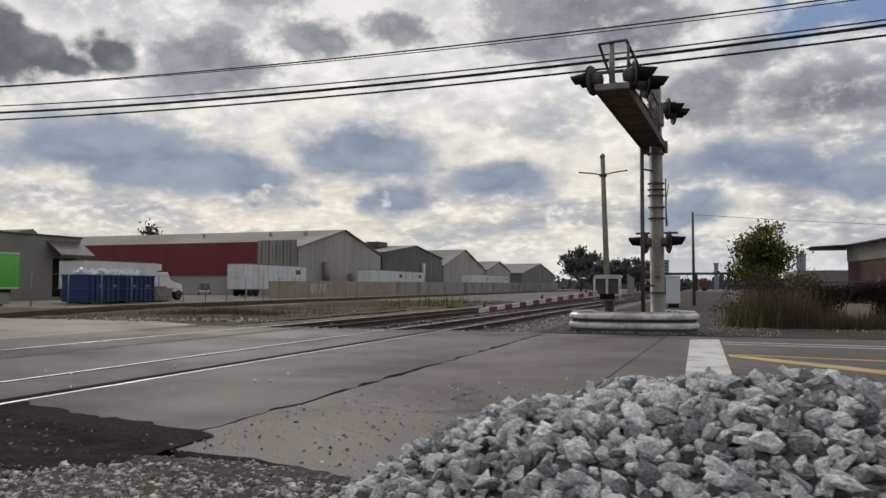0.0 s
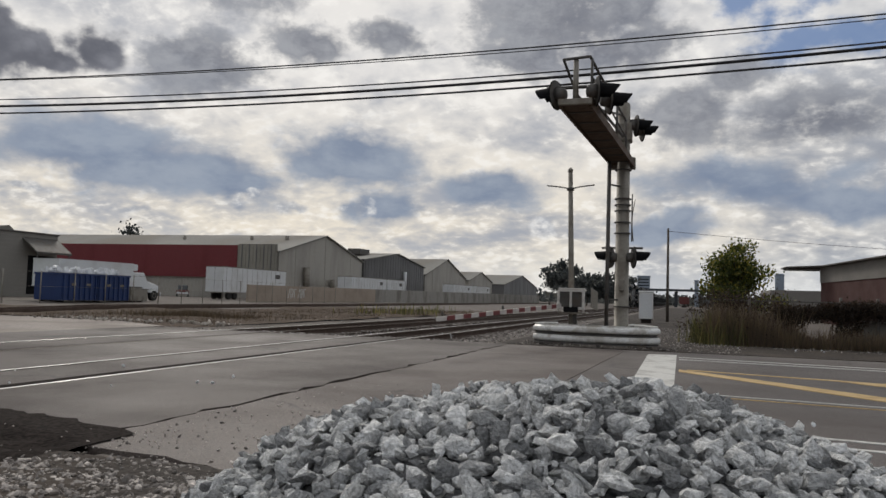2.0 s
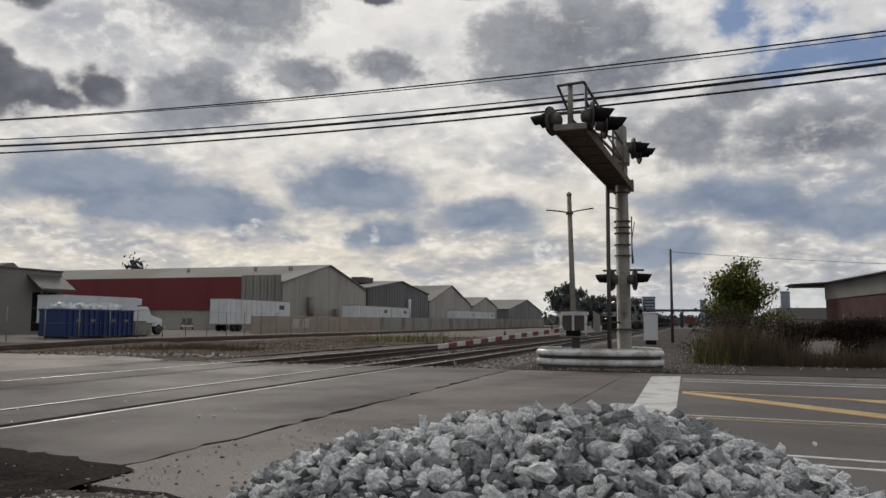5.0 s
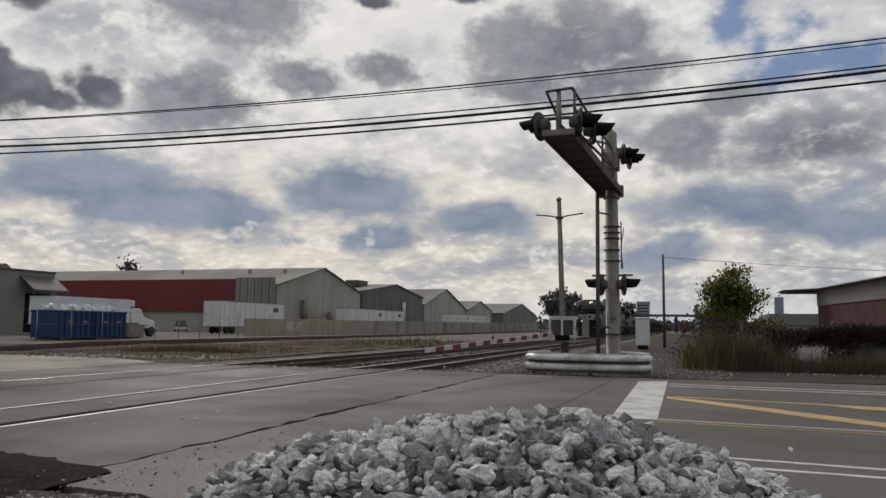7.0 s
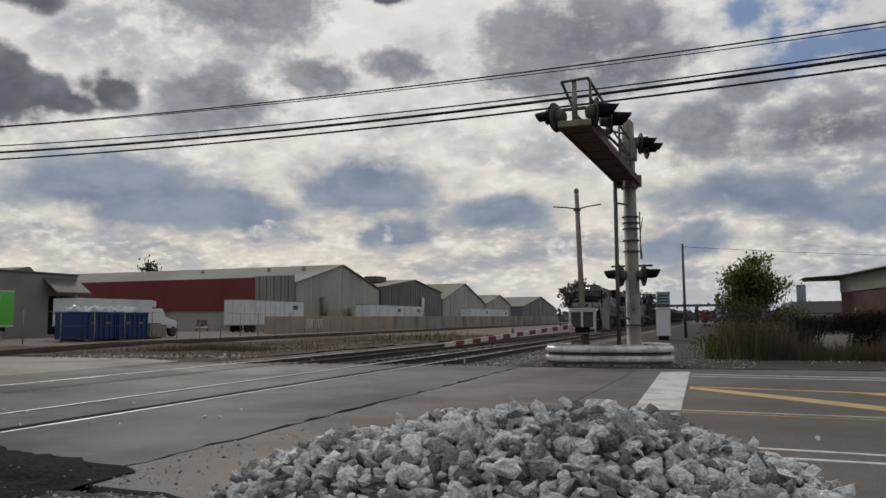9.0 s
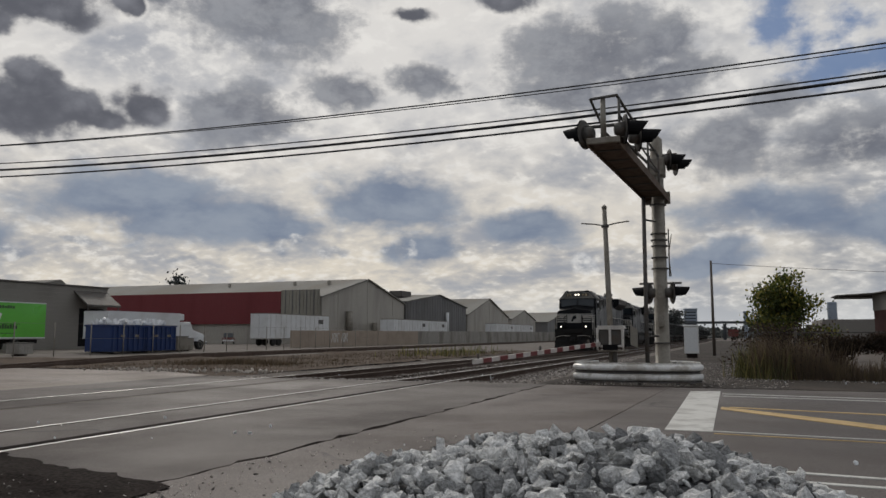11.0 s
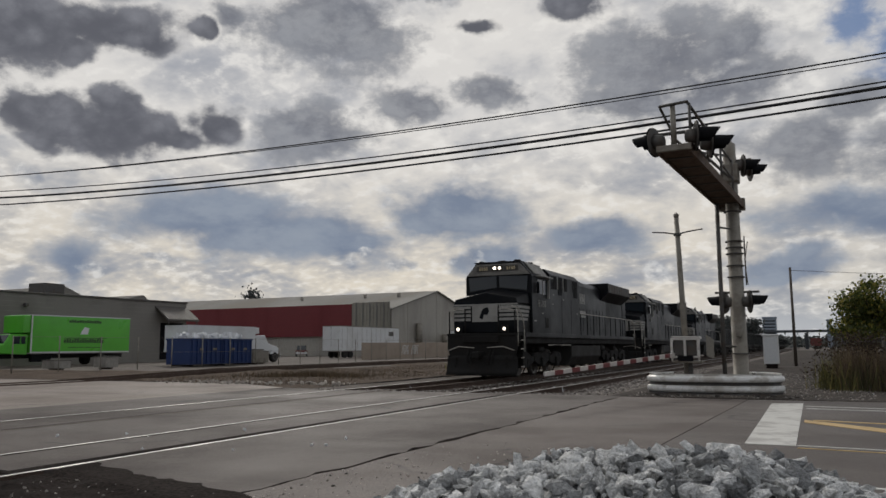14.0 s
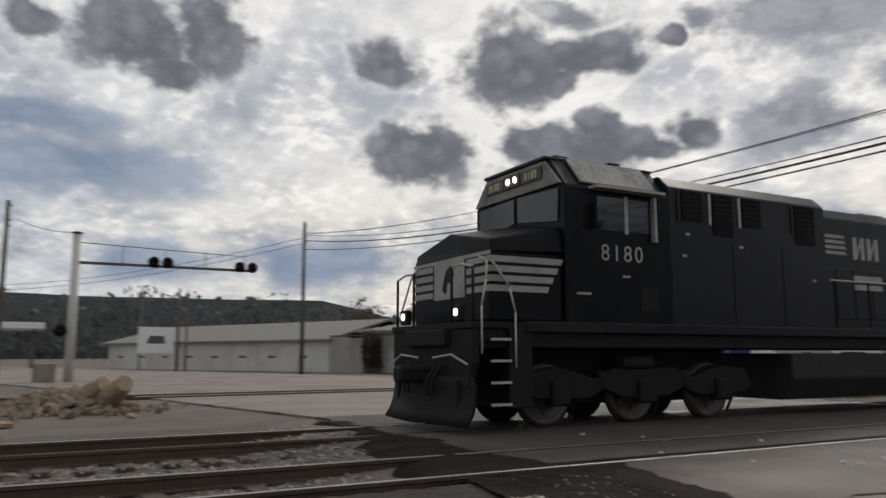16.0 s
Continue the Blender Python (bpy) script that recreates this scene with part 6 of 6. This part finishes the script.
def make_logs():
    g = random.Random(5)
    for i, (x, y, ln, r, tz, tilt) in enumerate(((-20.2, .5, 1.1, .24, 35, 24), (-19.6, 1.0, 1.0, .26, 20, 28))):
        bm = B()
        n = 12
        rows = []
        for k in range(6):
            s = k / 5
            rr = r * (1 - .15 * s) * (1 + .08 * math.sin(5 * s))
            rows.append([bm.verts.new((ln * (s - .5), rr * math.cos(6.283 * j / n) * g.uniform(.92, 1.08), rr * math.sin(6.283 * j / n) * g.uniform(.92, 1.08))) for j in range(n)])
        for p, q in zip(rows, rows[1:]):
            for j in range(n):
                bm.faces.new((p[j], p[(j + 1) % n], q[(j + 1) % n], q[j]))
        bm.faces.new(rows[0])
        bm.faces.new(list(reversed(rows[-1])))
        bmesh.ops.recalc_face_normals(bm, faces=bm.faces[:])
        o = solid("log", bm, "log", "thick cut log lying on the dirt", "log", "logs beside the track")
        o.matrix_basis = pose(x, y, r * .8 + .05 + abs(math.sin(radians(tilt))) * ln * .3, 0, -tilt, tz)
    for x, y, tz in ((-17.9, -1.6, 20), (-18.5, -2.3, 38)):
        o = solid("plank", box(B(), -1.5, 1.5, -.12, .12, 0, .08, .01), "log", "pale broken plank on the dirt", "plank", "planks beside the track")
        o.matrix_basis = pose(x, y, ground_z(x, y) + .02, 0, 0, tz)


make_logs()
md = random.Random(41)
MOUND = [(md.gauss(0, .9), md.gauss(0, .9), md.choice((.05, .08, .12, .16))) for _ in range(700)]
heap_of("dirt_heap", [(-20.6 + x, -.1 + y, max(0.0, .38 - .20 * (x * x + y * y)), s) for x, y, s in MOUND], "sand", "mound of brown dirt clods beside the logs", "dirt heap")
rr = random.Random(8)
heap_of("concrete_rubble", [(rr.uniform(-22, -14.5), rr.uniform(20.5, 21.9), .03, rr.choice((.025, .04, .06, .085))) for _ in range(200)], "rubble", "pale broken concrete along the street edge", "rubble")
heap_of("litter", [(rr.uniform(-12, 6), rr.choice((rr.uniform(6, 9), rr.uniform(19.5, 22.5))), .012, rr.choice((.015, .025, .03))) for _ in range(45)], "bag", "small white scraps of litter on the ground", "litter")


# ---- right side ----
def make_brick_building():
    # the long wall runs along the tracks, with an open canopy at its far end
    b = thing("brick_building", "low brick building with pale fascia and deep eave", "building", (9.68, 66, 0))
    front = [(0, 0), (3.75, -36)]
    part("brick_wall", prism(B(), front + [(22, -36), (22, 0)], "z", -.1, 3.10), "brick", b, "red brick wall")
    part("fascia", prism(B(), [(-.06, 0), (3.69, -36), (22, -36), (22, 0)], "z", 3.10, 4.30), "stucco", b, "pale grey upper wall")
    part("roof", prism(B(), [(-2.5, .4), (-.3, -2.2), (3.3, -36), (22.4, -36.3), (22.4, 4.0), (-2.5, 4.0)], "z", 4.30, 4.38), "galv_dark", b, "thin dark overhanging roof")
    part("soffit", prism(B(), [(-2.3, .5), (-.1, 0), (6, .0), (6, 3.8), (-2.3, 3.8)], "z", 4.18, 4.29), "galv_dark", b)
    part("low_wing", box(B(), -2.4, 9, 13, 24, -.1, 2.72), "stucco", b)


make_brick_building()


def clump(verts, faces, centre, spread, n, size, r, flat=.75, up=0.0):
    """Leaves round a centre: small bent quads turned every way."""
    c = Vector(centre)
    for _ in range(n):
        d = Vector((r.gauss(0, 1), r.gauss(0, 1), r.gauss(0, flat)))
        p = c + Vector((d.x * spread[0], d.y * spread[1], d.z * spread[2]))
        m = Euler((r.uniform(0, 6.3), r.uniform(0, 6.3), r.uniform(0, 6.3))).to_matrix()
        s = size * r.uniform(.6, 1.3)
        k = len(verts)
        for a, b, e in ((-.5, 0, 0), (0, -.35, .08), (.5, 0, 0), (0, .35, .08)):
            verts.append(tuple(p + m @ Vector((a * s, b * s, e * s))))
        faces.append((k, k + 1, k + 2, k + 3))


def make_tree(name, at, height, width, leaves, size, mat, label, seed, limbs=7, low=.25, rise=(.12, .30), taper=.35):
    r = random.Random(seed)
    t = thing(name, label, "tree", at)
    bm = B()
    tube(bm, (0, 0, -.1), (.05 * width, 0, height * .45), height * .022, height * .014, 8)
    tube(bm, (.05 * width, 0, height * .45), (0, .03 * width, height * .92), height * .014, height * .003, 8)
    verts, faces = [], []
    clump(verts, faces, (0, 0, height * .88), (width * .07, width * .07, height * .07), leaves // (limbs + 1) // 2, size, r)
    for i in range(limbs):
        a = i * 2.4 + r.uniform(-.3, .3)
        z0 = height * (low + (.62 - low) * i / limbs)
        ln = width * r.uniform(.32, .52) * (1 - taper * i / limbs)
        tip = Vector((ln * math.cos(a), ln * math.sin(a), z0 + height * r.uniform(*rise)))
        tube(bm, (0, 0, z0), tuple(tip), height * .010, height * .002, 6)
        for k in range(4):
            f = .45 + .22 * k
            c = Vector((0, 0, z0)).lerp(tip, f) + Vector((r.uniform(-.1, .1) * width, r.uniform(-.1, .1) * width, r.uniform(-.02, .06) * height))
            clump(verts, faces, c, (width * .075, width * .075, height * .055), leaves // limbs // 4, size, r)
    part("trunk", bm, "bark", t)
    o = new("crown", from_arrays("crown", verts, faces, mat))
    o.parent = t
    return t


make_tree("tree", (2.25, 45, 0), 4.85, 3.9, 8500, .17, "leaf", "young bushy tree with green and yellowing leaves", 3, 18, .10, (.16, .30), .72)
make_tree("tree", (-32.5, 205, 0), 12.0, 11, 4200, .75, "woods", "dark round tree at the end of the yard", 4, 9, .2)
make_tree("tree", (-24.0, 190, 0), 8.0, 12, 3600, .7, "woods", "low spreading dark tree beside the tracks", 5, 9, .15)
make_tree("tree", (-17.5, 200, 0), 8.6, 11, 3600, .7, "woods", "low spreading dark tree beside the tracks", 6, 9, .15)
make_tree("tree", (-30.0, 210, 0), 11.0, 6, 300, .4, "vine", "bare thin tree with few leaves", 7, 9, .2)
make_tree("tree", (-126, 149, 0), 16.6, 14, 2400, .8, "woods", "dark tree rising behind the warehouse roof", 8)
make_tree("tree", (-120, 60, 0), 10, 9, 1800, .8, "vine", "autumn tree behind the low buildings", 9)
make_tree("tree", (-112, 45, 0), 11, 7, 500, .5, "vine", "almost bare tree behind the low buildings", 10)


def blades(name, n, area, h, w, mat, label, seed, category="grass", base=None):
    r = random.Random(seed)
    verts, faces = [], []
    for _ in range(n):
        x, y, hh = area(r)
        z = ground_z(x, y) if base is None else base
        k = len(verts)
        a = r.uniform(0, 6.28)
        dx, dy = math.cos(a) * w, math.sin(a) * w
        lx, ly = r.gauss(0, .16) * hh * h, r.gauss(0, .16) * hh * h
        t = hh * h * r.uniform(.5, 1.1)
        verts += [(x - dx, y - dy, z - .02), (x + dx, y + dy, z - .02), (x + lx * .5 + dx * .7, y + ly * .5 + dy * .7, z + t * .55), (x + lx, y + ly, z + t), (x + lx * .5 - dx * .7, y + ly * .5 - dy * .7, z + t * .55)]
        faces.append((k, k + 1, k + 2, k + 3, k + 4))
    o = new(name, from_arrays(name, verts, faces, mat))
    return tagged(o, label, category, kind="stuff")


blades("dry_grass", 20000, lambda r: (r.uniform(2.2, 18), 22.95 + abs(r.gauss(0, .4)), r.uniform(.3, 1)), .72, .008, "stalk", "dry brown and olive grass along the fence", 51)
blades("tall_stalks", 7000, lambda r: (min(2.7, .35 + abs(r.gauss(0, .9))), r.uniform(23.1, 24.4), r.uniform(.45, 1)), 1.35, .008, "stalk", "tall dead stalks below the young tree", 56)
blades("green_weeds", 1500, lambda r: (r.gauss(.55, .35), r.gauss(24.3, .7), r.uniform(.5, 1)), 1.2, .012, "weed", "green weeds around the young tree", 52)
blades("bank_weeds", 9000, lambda r: (r.uniform(-25, -15.5), r.uniform(21.5, 60), r.uniform(.3, 1)), .22, .012, "vine", "dry brown weeds on the low bank", 53)
blades("trackside_weeds", 260, lambda r: (r.gauss(-17.5, 1.2), r.gauss(46, 3), r.uniform(.4, 1)), .8, .03, "weed", "green and yellow weeds beside the tracks", 54)
blades("bank_brush", 2600, lambda r: (r.gauss(-20.5, 1.5), r.gauss(27.5, 1.0), r.uniform(.4, 1)), .42, .010, "vine", "dark brown brush on the low bank", 55)


def make_vine_fence():
    f = thing("overgrown_fence", "dark wire fence smothered in dead brown vines", "fence", (0, 23.9, 0))
    for x in (1.45, 3.9, 4.85, 7.2, 9.6, 12.0, 14.4, 16.8, 19.2):
        part("post", tube(B(), (x, 0, -.1), (x, 0, 1.45), .04, n=8), "galv_dark", f)
    part("top_rail", tube(B(), (.4, 0, 1.30), (19.2, 0, 1.30), .02, n=6), "galv_dark", f)
    part("low_wall", box(B(), 4.3, 20, .25, .45, -.1, .80, .02), "concrete", f, "low pale block wall behind the fence")
    r = random.Random(61)
    verts, faces = [], []
    for i in range(1500):
        x = r.uniform(2.3, 19)
        clump(verts, faces, (x, r.uniform(-.10, .10), r.uniform(.80, 1.22) + .08 * math.sin(x * 1.7)), (.20, .10, .09), 55, .06, r)
    for i in range(170):
        x = r.choice((2.55, 3.95, 4.2, 6.9, 9.7, 13.1)) + r.gauss(0, .12)
        clump(verts, faces, (x, r.uniform(-.1, .1), r.uniform(.1, .9)), (.10, .08, .16), 45, .06, r)
    for i in range(120):
        clump(verts, faces, (min(2.6, r.gauss(1.25, .6)), r.gauss(.3, .4), r.uniform(.15, 1.45)), (.2, .2, .20), 60, .06, r)
    o = new("vines", from_arrays("vines", verts, faces, "bramble"))
    o.parent = f
    tagged(o, "tangled dead vines", kind="stuff")


make_vine_fence()


def make_wall_vines():
    r = random.Random(71)
    verts, faces = [], []
    for i in range(210):
        u = r.choice((r.uniform(.24, .36), r.uniform(.62, 1.0), r.uniform(.66, .98), r.uniform(.7, .95)))
        x, y = -58.5 + 14 * u, 20.6 + 6.6 * u - .25
        clump(verts, faces, (x, y, r.uniform(.3, 2.75)), (.30, .05, .50), 40, .15, r)
    tagged(new("wall_vines", from_arrays("wall_vines", verts, faces, "bramble")), "dark dead vines hanging over the street wall", "vines", kind="stuff")


make_wall_vines()


# ---- distance ----
def make_distance():
    def tower(x, y, w, h, z0, label):
        t = thing("tower_block", label, "building", (x, y, 0))
        part("wall", box(B(), -w / 2, w / 2, 0, w, -.3, h), "haze_build", t)
        part("crown", box(B(), -w / 2 - .2, w / 2 + .2, -.2, w + .2, h - .6, h, .05), "haze_build", t)
        for i in range(6 if w > 3 else 0):
            part("window_band", box(B(), -w / 2 + .3, w / 2 - .3, -.05, 0, h * (.35 + .1 * i), h * (.35 + .1 * i) + .5), "glass", t)
    tower(-18.0, 330, 4.9, 12.4, 0, "square blue-grey tower beyond the bridge")
    tower(3.4, 360, 1.8, 11.9, 0, "slim grey tower in the distance")
    t = thing("silo", "pale round silo in the distance", "silo", (22.8, 220, 0))
    part("drum", lathe(B(), [(-.3, 1.15), (9.6, 1.15), (9.85, 1.0)], (0, 0, 0), "z", 20), "haze_build", t)
    part("rim", lathe(B(), [(9.3, 1.2), (9.6, 1.2)], (0, 0, 0), "z", 20), "haze_build", t)
    b = thing("bridge", "long low concrete road bridge over the tracks", "bridge", (0, 260, 0))
    part("deck", box(B(), -40, 8, 0, 9, 5.2, 5.6, .05), "far_deck", b)
    part("rail", box(B(), -40, 8, -.1, .1, 5.6, 5.85), "far_deck", b)
    for x in (-38, -22, -4, 6):
        part("pier", box(B(), x - .5, x + .5, 3, 6, -.3, 5.0), "far_deck", b)
    r = random.Random(81)
    verts, faces = [], []
    for i in range(760):
        az = radians(r.uniform(-70, 125))
        deg = math.degrees(az)
        d = r.uniform(420, 520)
        high = 5 + (34 * max(0, min(1, (deg - 56) / 14)))
        for k in range(3):
            clump(verts, faces, (-math.sin(az) * d, math.cos(az) * d, r.uniform(0, high) * r.uniform(.6, 1)), (6, 6, 2.4), 14, 3.6, r)
    tagged(new("far_woods", from_arrays("far_woods", verts, faces, "woods")), "dark distant wooded hills and tree line", "woods", kind="stuff")
    bm = B()
    n = 90
    lo, hi = [], []
    for i in range(n + 1):
        az = radians(-80 + 215 * i / n)
        deg = math.degrees(az)
        high = 5 + 36 * max(0, min(1, (deg - 56) / 14)) + 1.5 * noise.noise((i * .3, 0, 0))
        lo.append(bm.verts.new((-math.sin(az) * 520, math.cos(az) * 520, -2)))
        hi.append(bm.verts.new((-math.sin(az) * 560, math.cos(az) * 560, high)))
    for i in range(n):
        bm.faces.new((lo[i], lo[i + 1], hi[i + 1], hi[i]))
    solid("hill", bm, "woods", "long low wooded hill on the horizon", "hill", kind="structure")


make_distance()


# ---- what moves ----
HEAD = [(0, 173.0), (2, 153.5), (4, 133.0), (7, 101.8), (8, 92.2), (9, 81.9), (11.5, 56.6), (12, 51.3), (12.5, 45.9), (13, 40.2), (13.5, 34.7), (14, 29.3), (14.5, 23.8), (15, 18.2), (15.5, 12.7), (16, 7.1)]


def head_at(t):
    for (a, ya), (b, yb) in zip(HEAD, HEAD[1:]):
        if t <= b:
            return ya + (yb - ya) * (t - a) / (b - a)
    return HEAD[-1][1]


def motions():
    front = 2.97
    for i, (loco, wheels) in enumerate(LOCOS):
        back = i * 23.4
        walk(loco, [(t, pose(-12.26, y - front + back, 0)) for t, y in HEAD])
        times = [k * .0667 for k in range(240)] + [16.0]
        for w in wheels:
            x, y, z = w.matrix_basis.translation
            walk(w, [(t, pose(x, y, z, math.degrees((HEAD[0][1] - head_at(t)) / .533), 0, 0)) for t in times])
    for i, car in enumerate(FREIGHT):
        walk(car, [(t, pose(-12.26, y - front + 70.6 + 16.3 * i, 0)) for t, y in HEAD])


motions()
